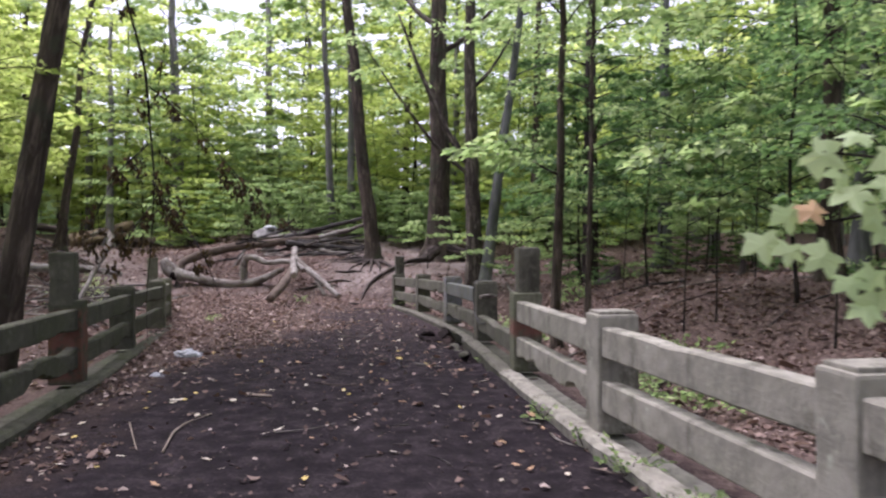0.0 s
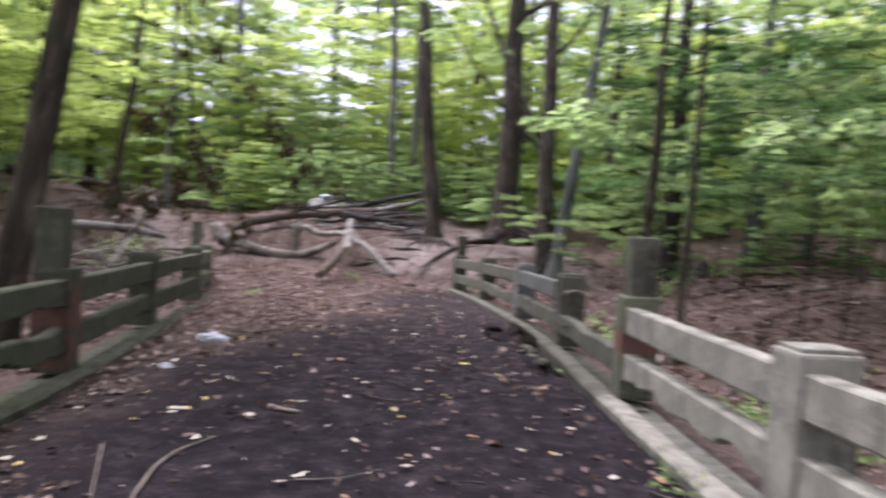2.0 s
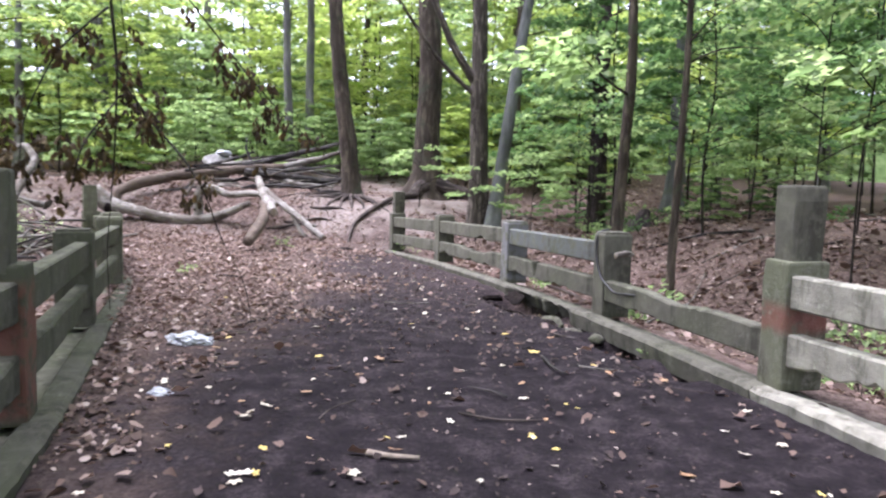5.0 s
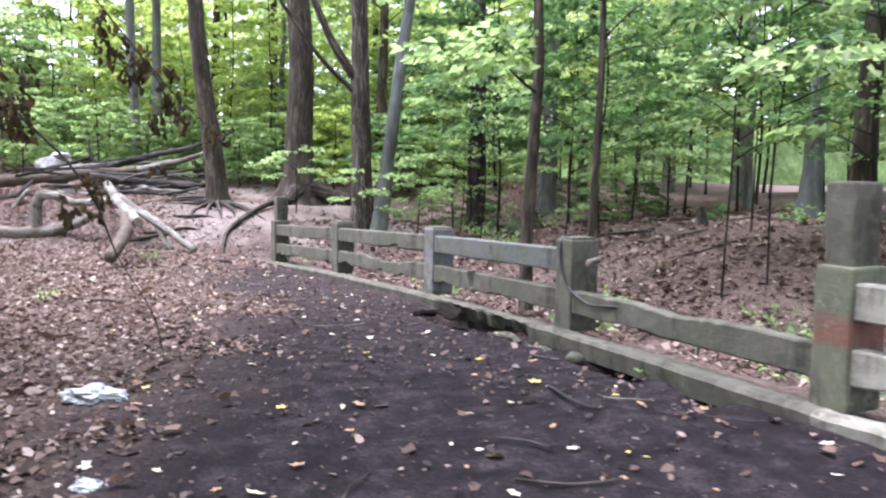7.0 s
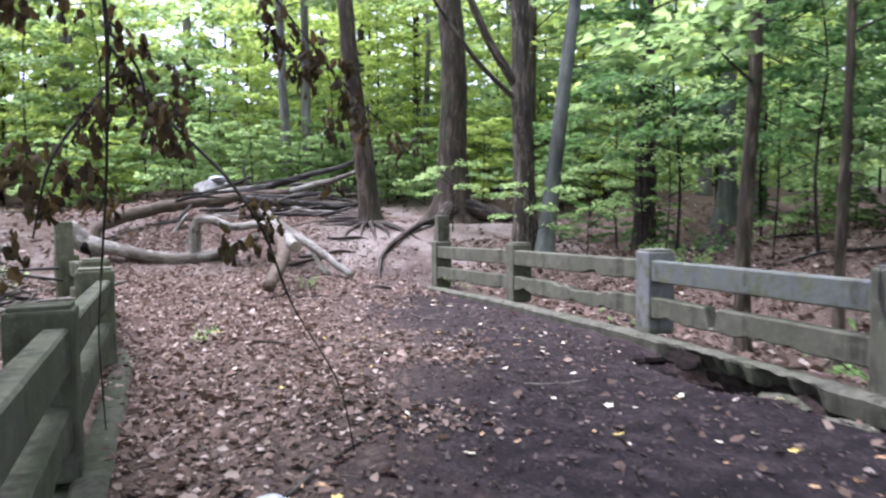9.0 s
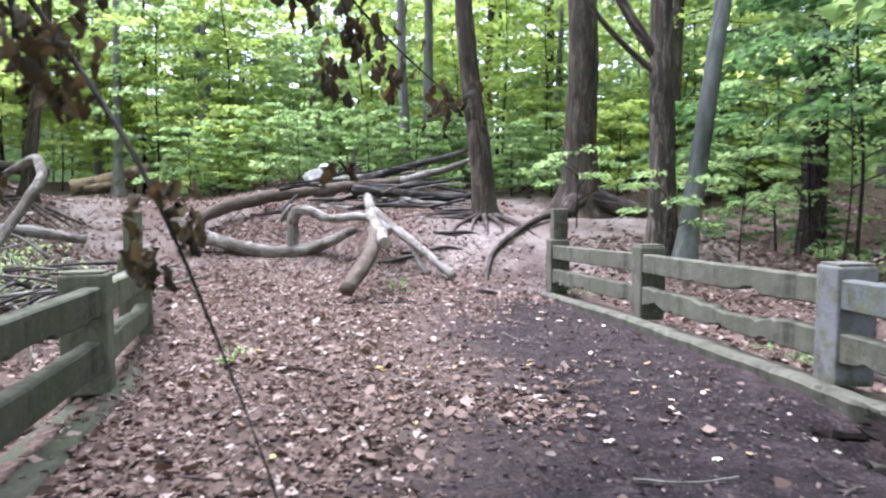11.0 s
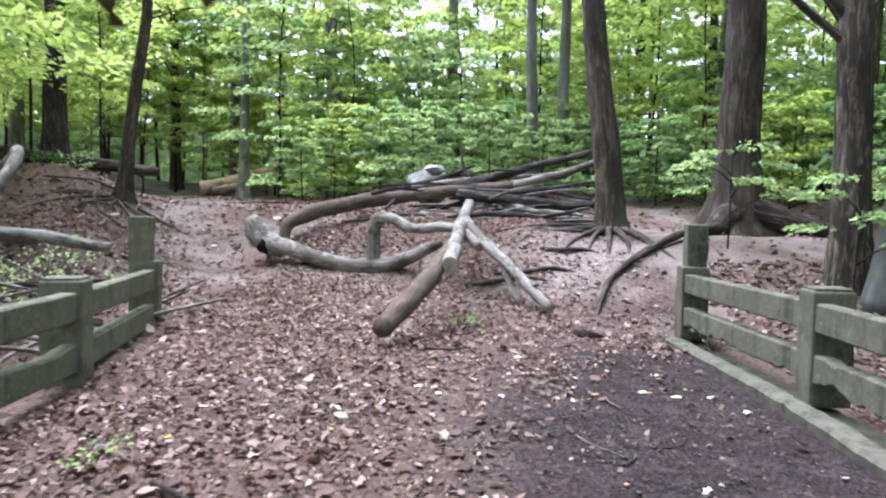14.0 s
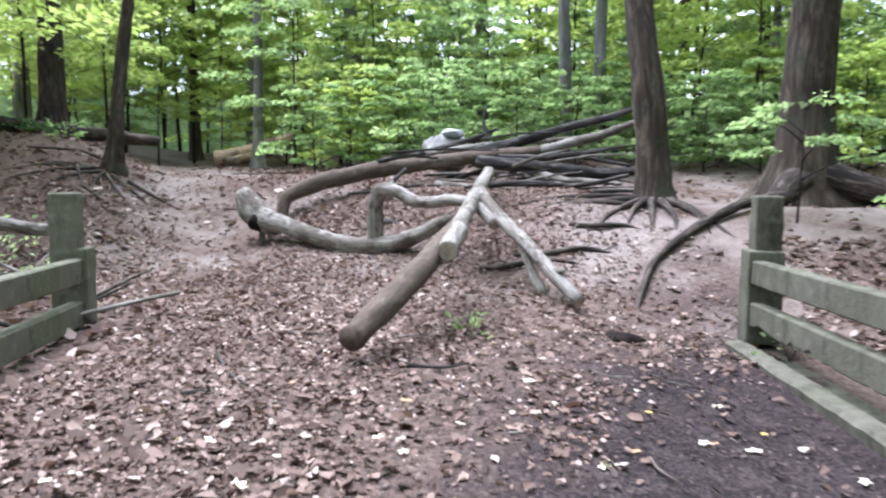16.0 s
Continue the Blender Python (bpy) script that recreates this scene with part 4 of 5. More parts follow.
protos = [sapling(6.5, 1.4, 3.0, 30, 80, 0.18, green_leaf, 1), sapling(8, 1.8, 3.4, 34, 80, 0.19, lime_leaf, 2), sapling(5, 1.2, 2.6, 28, 90, 0.17, green_leaf, 3),
          sapling(7, 2.2, 3.2, 30, 90, 0.18, deep_leaf, 4), sapling(9.5, 2.0, 3.6, 36, 80, 0.2, lime_leaf, 5)]
bushes = [sapling(2.8, 0.2, 2.1, 26, 90, 0.16, green_leaf, 6), sapling(2.2, 0.15, 1.8, 22, 80, 0.15, deep_leaf, 7), sapling(3.6, 0.3, 2.3, 30, 90, 0.17, lime_leaf, 8)]
for b in bushes:
    tagged(b, "leafy woodland bush growing from the ground", "bush")
    b.name = "bush"


def plant(proto, x, y, scale=1.0):
    ob = copy_thing(proto, Matrix())
    ob.matrix_basis = pose(x, y, on_ground(x, y) - 0.05, 0, 0, rng.uniform(0, 360)) @ Matrix.Scale(scale, 4)
    return ob


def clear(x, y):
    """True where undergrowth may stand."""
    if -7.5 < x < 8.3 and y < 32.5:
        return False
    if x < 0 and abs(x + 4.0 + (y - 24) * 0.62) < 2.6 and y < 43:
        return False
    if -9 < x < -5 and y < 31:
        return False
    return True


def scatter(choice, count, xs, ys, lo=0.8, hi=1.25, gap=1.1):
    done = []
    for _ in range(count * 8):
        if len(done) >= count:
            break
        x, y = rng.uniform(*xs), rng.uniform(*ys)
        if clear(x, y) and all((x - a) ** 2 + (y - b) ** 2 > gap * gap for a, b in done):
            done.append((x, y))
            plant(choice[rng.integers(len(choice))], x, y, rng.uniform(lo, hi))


G, LI, SM, DP, TL = protos
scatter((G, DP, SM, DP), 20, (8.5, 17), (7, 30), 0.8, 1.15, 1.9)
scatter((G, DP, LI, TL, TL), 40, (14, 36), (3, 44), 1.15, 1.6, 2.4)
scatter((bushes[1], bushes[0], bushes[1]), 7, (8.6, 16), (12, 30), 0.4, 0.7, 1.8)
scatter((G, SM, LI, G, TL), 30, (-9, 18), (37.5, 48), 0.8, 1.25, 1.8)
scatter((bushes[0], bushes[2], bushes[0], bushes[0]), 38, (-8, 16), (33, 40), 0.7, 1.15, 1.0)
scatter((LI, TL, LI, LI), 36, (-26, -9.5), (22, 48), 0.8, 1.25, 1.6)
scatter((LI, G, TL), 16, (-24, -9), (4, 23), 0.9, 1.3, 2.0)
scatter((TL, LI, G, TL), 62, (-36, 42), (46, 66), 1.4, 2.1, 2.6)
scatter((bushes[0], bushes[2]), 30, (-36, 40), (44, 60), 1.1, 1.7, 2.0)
for o in protos + bushes:
    for q in (*o.children_recursive, o):
        bpy.data.objects.remove(q)

# woods closing the distance all round
bv, bf = [], []
edge_rng = np.random.default_rng(9)
for i in range(361):
    a = 2 * math.pi * (i % 360) / 360
    top = 13 + 5 * noise.noise(Vector((math.cos(a) * 9, math.sin(a) * 9, 4))) + edge_rng.uniform(-3, 4)
    for h in (-3, 3, 7, top):
        r = 84 + 5 * noise.noise(Vector((math.cos(a) * 20, math.sin(a) * 20, h)))
        bv.append((r * math.sin(a), 20 + r * math.cos(a), h))
for i in range(360):
    for k in range(3):
        bf.append((i * 4 + k, i * 4 + 4 + k, i * 4 + 5 + k, i * 4 + 1 + k))
backdrop = new("backdrop", mesh("backdrop", bv, bf))
backdrop.data.materials.append(far_green)
tagged(backdrop, "hazy green wall of far woodland", "backdrop", kind="structure")


# ---- dead branch with withered leaves hanging over the mossy fence ----
def curled_leaves(points, size, seed):
    """Withered leaves hanging in bunches round the given points: curled four-facet blades."""
    r = np.random.default_rng(seed)
    verts, faces = [], []
    for p in points:
        for _ in range(r.integers(6, 12)):
            s = size * r.uniform(0.7, 1.5)
            c = Vector(p) + Vector(r.normal(0, 0.05, 3))
            turn = Euler((r.uniform(-0.5, 0.5), r.uniform(-0.5, 0.5), r.uniform(0, 6.28))).to_matrix()
            k = len(verts)
            curl = r.uniform(0.1, 0.35)
            for u, w in ((0, 0.04), (0.3, 0.3), (0.65, 0.36), (1.0, 0.08)):
                for sgn in (-1, 0, 1):
                    verts.append(c + turn @ Vector((sgn * w * s * 0.8, curl * s * (1 - abs(sgn)) + 0.25 * s * u * u, -u * s)) + Vector(r.normal(0, 0.09 * s, 3)))
            for i in range(3):
                for j in range(2):
                    a = k + i * 3 + j
                    faces.append((a, a + 1, a + 4, a + 3))
    return mesh("withered_leaves", verts, faces)


dead = thing("dead_branch", -2.75, 12.4, on_ground(-2.75, 12.4), "dead hanging branch with withered brown leaves over the fence", "branch")
dz = on_ground(-2.75, 12.4)
dead_lines = (
    (((-3.4, 12.9, 6.5), (-2.85, 12.7, 4.5), (-2.68, 12.6, 2.6), (-2.7, 12.45, 1.6), (-2.78, 12.4, 0.6), (-2.75, 12.4, 0.0)), (0.026, 0.022, 0.015, 0.009, 0.005, 0.004), 12, 2.0),
    (((-2.68, 12.7, 2.5), (-2.32, 12.6, 2.0), (-1.95, 12.1, 1.6), (-1.74, 11.9, 1.25), (-1.6, 12.0, 0.8), (-1.34, 11.6, 0.35), (-1.28, 11.5, 0.0)), (0.014, 0.013, 0.011, 0.008, 0.006, 0.005, 0.004), 6, 0.8),
    (((-2.8, 12.7, 4.2), (-2.1, 12.8, 3.6), (-1.4, 12.9, 2.75), (-0.95, 13.0, 2.25), (-0.62, 12.95, 1.95)), (0.013, 0.011, 0.009, 0.007, 0.004), 15, 1.4),
    (((-2.75, 12.5, 3.2), (-3.2, 12.3, 2.7), (-3.5, 12.2, 2.0), (-3.55, 12.2, 1.5)), (0.014, 0.011, 0.008, 0.005), 11, 1.5),
    (((-2.7, 12.5, 2.2), (-2.95, 12.0, 1.7), (-3.0, 11.8, 1.25)), (0.012, 0.009, 0.005), 8, 1.3),
    (((-2.7, 12.5, 2.6), (-2.45, 12.3, 2.3), (-2.4, 12.2, 1.8)), (0.012, 0.009, 0.005), 8, 1.5),
    (((-1.4, 12.9, 2.75), (-1.1, 12.7, 2.3), (-1.05, 12.7, 1.9)), (0.008, 0.006, 0.004), 6, 1.5))
base = Vector((-2.75, 12.4, dz))
for i, (line, radii, bunches, from_z) in enumerate(dead_lines):
    stem = part("twig", tube("twig", [Vector(p) + Vector((0, 0, dz if k == len(line) - 1 and p[2] == 0 else 0)) - base for k, p in enumerate(line)], radii, sides=6, rough=0.15, seed=i, step=0.1), bark_twig, dead)
    p = np.array(line)
    p = p[p[:, 2] > 0.9]
    pick = np.random.default_rng(50 + i)
    at = []
    for u in pick.uniform(0.05, 1.0, int(bunches * 1.4)):
        s = u * (len(p) - 1)
        k = min(int(s), len(p) - 2)
        q = p[k] + (s - k) * (p[k + 1] - p[k]) + pick.normal(0, 0.1, 3) - (0, 0, 0.1)
        at.append(Vector(q) - base)
    part("withered_leaves", curled_leaves(at, 0.075, 60 + i), dead_leaf, stem, "withered brown hanging leaves")


# ---- maple bough reaching in over the pale fence ----
def maple_outline():
    tips = ((0, 1.0, 0.32), (54, 0.88, 0.3), (112, 0.6, 0.24))
    pts = [(0.0, -0.05)]
    for sgn in (1,):
        for ang, far, _ in reversed(tips):
            a = radians(ang)
            for da, f in ((15, 0.74), (0, 1.0), (-15, 0.74)):
                pts.append((math.sin(a + radians(da)) * far * f, math.cos(a + radians(da)) * far * f))
            if ang:
                b = radians(ang - 27)
                pts.append((math.sin(b) * 0.52, math.cos(b) * 0.52))
    right = [p for p in pts if p[0] > -0.001]
    left = [(-x, y) for x, y in reversed(right) if x > 0.02]
    return right + left


OUTLINE = maple_outline()


def maple_mesh(name, size, bend, seed):
    """One lobed leaf: a fan from the midrib, cupped and drooping."""
    r = random.Random(seed)
    v = [(0, 0.3 * size, 0.03 * size)]
    for x, y in OUTLINE:
        v.append((x * size, y * size, -bend * size * (abs(x) ** 1.5 + max(y, 0) ** 2 * 0.6) + r.uniform(-0.03, 0.03) * size))
    n = len(OUTLINE)
    return mesh(name, v, [(0, 1 + (i + 1) % n, 1 + i) for i in range(n)], False)


mb = thing("maple_branch", 2.9, 2.3, 1.4, "overhanging maple branch with large pale green lobed leaves", "branch")
mbase = Vector((2.9, 2.3, 1.4))
for i, line in enumerate((((4.2, 3.2, 1.2), (2.9, 2.3, 1.62), (2.1, 2.0, 1.66), (1.6, 2.03, 1.58)), ((2.4, 2.1, 1.65), (1.9, 2.05, 1.78), (1.58, 2.05, 1.8)), ((2.4, 2.1, 1.62), (1.9, 2.0, 1.45), (1.62, 2.0, 1.33)))):
    maple_twig = part("twig", tube("twig", [Vector(p) - mbase for p in line], (0.014, 0.01, 0.007, 0.004)[-len(line):], sides=6, step=0.1), bark_twig, mb)
maple_spots = ((1.44, 2.16, 1.53), (1.5, 2.1, 1.5), (1.56, 2.06, 1.8), (1.55, 2.08, 1.63), (1.65, 1.98, 1.85), (1.69, 1.97, 1.62), (1.6, 2.05, 1.48), (1.67, 1.98, 1.31), (1.71, 1.98, 1.42), (1.74, 1.95, 1.7), (1.78, 1.96, 1.52), (1.8, 1.92, 1.84), (1.85, 1.95, 1.36), (1.9, 2.0, 1.6), (1.62, 2.02, 1.73), (1.95, 1.95, 1.75), (2.05, 2.0, 1.5), (1.5, 2.12, 1.62), (1.63, 2.0, 1.4), (1.73, 2.0, 1.35), (1.82, 1.97, 1.44), (1.72, 1.96, 1.56), (1.64, 2.0, 1.68), (1.76, 1.95, 1.78), (1.88, 1.98, 1.68))
for i, p in enumerate(maple_spots):
    r = random.Random(i)
    ob = part("leaf", maple_mesh("leaf", r.uniform(0.07, 0.11), 0.3, i), tan_leaf if i == 3 else maple_leaf, maple_twig, "withered orange leaf" if i == 3 else "")
    ob.matrix_basis = Matrix.Translation(Vector(p) - mbase) @ pose(0, 0, 0, r.uniform(30, 75), r.uniform(-25, 25), r.uniform(-25, 10)) @ pose(0, 0, 0, 0, 0, 180 + r.uniform(-55, 55))


# ---- litter on the lane ----
def crumpled(name, x, y, size, label, seed, material=white_plastic):
    bm = bmesh.new()
    bmesh.ops.create_icosphere(bm, subdivisions=4, radius=1)
    for v in bm.verts:
        q = v.co.copy()
        v.co *= 1 + 0.45 * noise.noise(q * 1.8 + Vector((seed, 0, 0))) + 0.25 * noise.noise(q * 5 + Vector((0, seed, 0)))
        v.co = Vector((v.co.x * size[0], v.co.y * size[1], max(v.co.z, -0.3) * size[2]))
    me = bpy.data.meshes.new(name)
    bm.to_mesh(me)
    bm.free()
    me.materials.append(material)
    ob = new(name, me)
    ob.matrix_basis = pose(x, y, on_ground(x, y) + size[2] * 0.3, 0, 0, -20)
    return tagged(ob, label, "litter")


crumpled("plastic_bag", -1.84, 10.74, (0.2, 0.09, 0.07), "crumpled white plastic bag lying on brown leaves", 1)
crumpled("plastic_scrap", -1.93, 9.15, (0.07, 0.05, 0.035), "small white plastic scrap on the leaf litter", 5)

leaf_kinds = [[maple_mesh("fallen_leaf", 0.05 + 0.008 * k, 0.2 - 0.1 * k, k + 30) for k in range(4)] for _ in range(3)]
for k, mats in enumerate((pale_leaf, yellow_leaf, tan_leaf)):
    for me in leaf_kinds[k]:
        me.materials.append(mats)
fallen = [(1.33, 6.74, 1), (-0.05, 5.91, 2), (0.48, 5.83, 2), (-1.38, 7.6, 0), (-0.58, 7.78, 2), (-1.34, 8.61, 0), (1.36, 6.71, 0), (-1.44, 7.6, 0), (-1.34, 7.59, 1), (-1.36, 8.52, 0), (-1.63, 7.28, 1), (-1.01, 8.03, 2), (0.32, 7.6, 1),
          (0.2, 7.37, 0), (0.82, 7.08, 2), (-0.14, 8.18, 0), (-0.84, 7.49, 0), (-0.5, 7.95, 0), (1.35, 8.91, 2), (-1.39, 8.83, 2), (0.01, 8.74, 0), (-0.13, 8.18, 0), (0.76, 8.24, 1), (1.58, 9.4, 0), (1.41, 7.58, 0), (0.76, 7.77, 2), (-0.83, 12.08, 2),
          (-0.14, 12.2, 0), (0.36, 12.19, 0), (0.62, 11.85, 0), (0.32, 11.07, 0), (-0.56, 14.42, 0), (0.13, 14.43, 0), (1.56, 14.91, 0), (0.99, 14.33, 2), (0.86, 15.41, 1), (-0.49, 17.44, 0), (0.56, 17.48, 0), (0.33, 18.42, 0)]
pick = np.random.default_rng(11)
for _ in range(190):
    fallen.append((pick.uniform(-2.2, 2.0), pick.uniform(2.6, 19.5), pick.choice((0, 0, 0, 2, 2, 1), p=None)))
for x, y, k in fallen:
    me = leaf_kinds[k][pick.integers(4)]
    ob = new("fallen_leaf", me)
    s = pick.uniform(0.45, 1.0) if y < 14 else pick.uniform(0.6, 1.15)
    ob.matrix_basis = pose(x, y, on_ground(x, y) + 0.022, pick.uniform(-14, 14), pick.uniform(-14, 14), pick.uniform(0, 360)) @ Matrix.Diagonal((s, s * pick.uniform(0.55, 1), s, 1))
    tagged(ob, ("pale cream fallen leaf lying on the mud", "yellow fallen leaf lying on the mud", "tan dry fallen leaf lying on the mud")[k], "leaf", "fallen leaves on the lane")


def litter_cover(name, count, xs, ys, density, size, label, seed, wide=0.3, material=litter_leaf):
    """A drift of dry leaves, too many to count; density is a chance for each place."""
    r = np.random.default_rng(seed)
    x, y = r.uniform(*xs, count), r.uniform(*ys, count)
    patch = np.array([noise.noise(Vector((a * 0.9, b * 0.9, 2))) for a, b in zip(x, y)])
    ok = r.random(count) < density(x, y, patch)
    x, y = x[ok], y[ok]
    k = len(x)
    rel = np.array([0.05 * noise.noise(Vector((a * 0.7, b * 0.7, 0))) + 0.035 * noise.noise(Vector((a * 2.6, b * 2.6, 3))) for a, b in zip(x, y)])
    lane = np.where((x > -2.9) & (x < 2.3) & (y < 19), 0.35, 1.0)
    z = ground_z(x, y) + rel * lane + r.uniform(0.004, 0.03, k)
    ang = r.uniform(0, 6.283, k)
    a = np.stack([np.cos(ang), np.sin(ang), r.normal(0, 0.25, k)], 1)
    n = np.stack([r.normal(0, 0.33, k), r.normal(0, 0.33, k), np.ones(k)], 1)
    me = dry_leaves_mesh(name, np.stack([x, y, z], 1), a, n, size * np.clip(r.lognormal(-0.2, 0.5, k), 0.25, 2.4), r, wide)
    me.materials.append(material)
    return tagged(new(name, me), label, "leaf litter", kind="stuff")


def lane_density(x, y, patch):
    edge = x + 1.3 * patch
    bound = -2.7 + 2.4 * smooth(8, 15, y)
    d = 0.025 + 0.975 * (1 - smooth(bound - 0.6, bound + 0.8, edge))
    d = np.maximum(d, 0.6 * smooth(15.5, 20.5, y + 3 * patch) * (1 - 0.9 * smooth(-0.6, 0.9, x + 0.8 * patch) * (1 - smooth(19, 21.5, y))) * (1 - 0.6 * smooth(20.5, 23, y) * smooth(0.2, 1.5, x)))
    d = np.where(y > 24.5, d * 0.8, d)
    inside = (x > -2.5 - 0.1 * np.clip(y - 9, 0, 12)) & (x < 2.0 + 0.1 * smooth(9, 14, y))
    return np.where(inside | (y > 20.5), d, 0)


def bank_density(x, y, patch):
    out = (x < -3.3) | (x > 3.0) | (y > 28)
    bare = (np.abs(x - 4.2) < 2.6) & (y > 21)
    trail = (np.abs(x + 4.0 + (y - 24) * 0.62) < 1.5) & (y > 22)
    return np.where(out, np.where(bare | trail, 0.22, 0.75 + 0.4 * patch), 0)


litter_cover("leaf_litter", 135000, (-4.5, 2.4), (2.0, 27.5), lane_density, 0.05, "dry brown and pinkish fallen leaves strewn over the lane", 21)
litter_cover("leaf_fragments", 26000, (-2.4, 2.1), (2.0, 20), lambda x, y, p: 0.1 + 0.5 * smooth(7, 14, y) + 0.3 * p, 0.028, "small scraps of dry leaf trodden into the mud", 23, 0.3, trodden_leaf)
litter_cover("verge_litter", 64000, (-10, -2.6), (3, 31), lambda x, y, p: np.where((x < -3.2 - 0.28 * np.clip(y - 15, 0, 5)) | (y > 20.5), 0.62 + 0.5 * p, 0) * np.where((np.abs(x + 4.0 + (y - 24) * 0.62) < 1.2) & (y > 23), 0.35, 1), 0.065, "dry brown leaves on the bank beyond the fence", 24)
litter_cover("gully_litter", 34000, (2.9, 9), (4, 24), lambda x, y, p: 0.7 + 0.4 * p, 0.075, "dry brown leaves in the gully beside the fence", 25)
litter_cover("bank_litter", 60000, (-16, 18), (3, 40), bank_density, 0.1, "brown fallen leaves covering the woodland banks", 22)


def stick(points, r0, seed, material=wood_dark, label="dead twig lying on the ground", lift=0.015):
    pts = [(x, y, on_ground(x, y) + lift + r0 * 0.6) for x, y in points]
    ob = new("twig", tube("twig", pts, [r0 * (1 - 0.5 * i / (len(pts) - 1)) for i in range(len(pts))], sides=6, rough=0.2, seed=seed, step=0.06))
    ob.data.materials.append(material)
    return tagged(ob, label, "twig", "twigs on the lane")


for i, (pts, r0, mat) in enumerate((
        (((-1.16, 5.7), (-1.2, 6.3), (-1.15, 6.63), (-0.98, 6.93)), 0.009, wood_cut), (((-1.64, 6.7), (-1.47, 6.13), (-1.37, 5.8)), 0.007, wood_cut), (((-0.74, 7.74), (-0.61, 7.65), (-0.48, 7.61)), 0.02, wood_cut),
        (((1.07, 9.52), (1.0, 9.14), (1.02, 8.93)), 0.015, wood_dark), (((-0.54, 12.11), (-0.53, 11.83), (-0.49, 11.6)), 0.018, wood_root), (((-1.76, 10.9), (-1.51, 11.29), (-1.1, 11.78)), 0.013, wood_dark),
        (((-1.76, 15.4), (-1.4, 15.16), (-1.05, 14.78), (-0.7, 14.55)), 0.017, wood_root), (((-2.12, 18.1), (-1.93, 18.3)), 0.025, wood_dark), (((-2.42, 19.25), (-2.09, 18.71), (-1.78, 18.4)), 0.014, wood_dark),
        (((-0.8, 19.1), (-0.49, 19.07), (-0.34, 19.26)), 0.016, wood_dark), (((-0.9, 14.9), (-0.2, 14.6)), 0.008, wood_grey), (((1.2, 9.1), (1.55, 9.0)), 0.008, wood_grey))):
    stick(pts, r0, i, mat)
pick = np.random.default_rng(77)
for i in range(70):
    x, y = pick.uniform(-3.0, 1.9), pick.uniform(4, 24)
    a, h = pick.uniform(0, 6.28), pick.uniform(0.15, 0.6)
    stick(((x, y), (x + 0.5 * h * math.cos(a), y + 0.5 * h * math.sin(a)), (x + h * math.cos(a + 0.3), y + h * math.sin(a + 0.3))), pick.uniform(0.004, 0.011), 100 + i, (wood_dark, wood_grey, wood_root)[i % 3])
for i in range(60):
    x, y = (pick.uniform(-14, -5.5), pick.uniform(8, 34)) if i % 2 else (pick.uniform(4, 15), pick.uniform(8, 26))
    a, h = pick.uniform(0, 6.28), pick.uniform(0.8, 2.6)
    stick(((x, y), (x + 0.5 * h * math.cos(a), y + 0.5 * h * math.sin(a)), (x + h * math.cos(a + 0.25), y + h * math.sin(a + 0.25))), pick.uniform(0.015, 0.05), 200 + i, (wood_dark, wood_grey, wood_root)[i % 3], "fallen dead branch lying on the bank", 0.03)

# ---- brush heap behind the mossy fence ----
heap = thing("brush_heap", -5.3, 18.2, on_ground(-5.3, 18.2), "heap of pale dead sticks behind the mossy fence", "brush heap")
for i in range(70):
    c = Vector((pick.normal(0, 0.75), pick.normal(0, 1.5), abs(pick.normal(0.15, 0.28))))
    a, t = pick.uniform(0, 6.28), pick.uniform(-0.35, 0.5)
    d = Vector((math.cos(a) * math.cos(t), math.sin(a) * math.cos(t), math.sin(t))) * pick.uniform(0.35, 1.0)
    part("stick", tube("stick", (c - d, c + Vector((0, 0, pick.uniform(0, 0.15))), c + d), (0.025, 0.022, 0.01), sides=5, rough=0.2, seed=i, step=0.2), wood_grey if i % 4 else wood_dark, heap)
log("bent_dead_limb", ((-5.4, 17.2, 0.1), (-5.15, 18.2, 1.1), (-4.95, 18.7, 1.7), (-5.3, 19.3, 1.95), (-5.9, 19.8, 1.75)), (0.04, 0.06, 0.07, 0.06, 0.05), wood_grey, "bent pale dead limb standing out of the brush heap", 0.2, 61, 8)
log("fallen_log", ((-7.2, 19.5, 1.0), (-6.2, 20.6, 0.95), (-5.4, 21.2, 0.75)), (0.12, 0.1, 0.07), wood_grey, "pale dead log lying against the bank", 0.2, 62, 10)
log("fallen_log", ((-14.0, 30.5, 2.62), (-11.5, 31.5, 2.35), (-10.2, 32.0, 2.2)), (0.2, 0.18, 0.15), wood_root, "brown log lying along the top of the bank", 0.15, 63, 10)
for i in range(9):
    x, y = -9.4 + rng.normal(0, 0.2), 28.4
    a = radians(200 + i * 18)
    root([(x + (0.3 + 2.6 * u) * math.cos(a + 0.15 * math.sin(3 * u + i)), y + (0.3 + 2.6 * u) * math.sin(a + 0.15 * math.sin(3 * u + i)), 0.05 * (1 - u) - 0.05 * u * u) for u in (0, 0.3, 0.6, 1)], (0.045, 0.03, 0.022, 0.01), 80 + i)

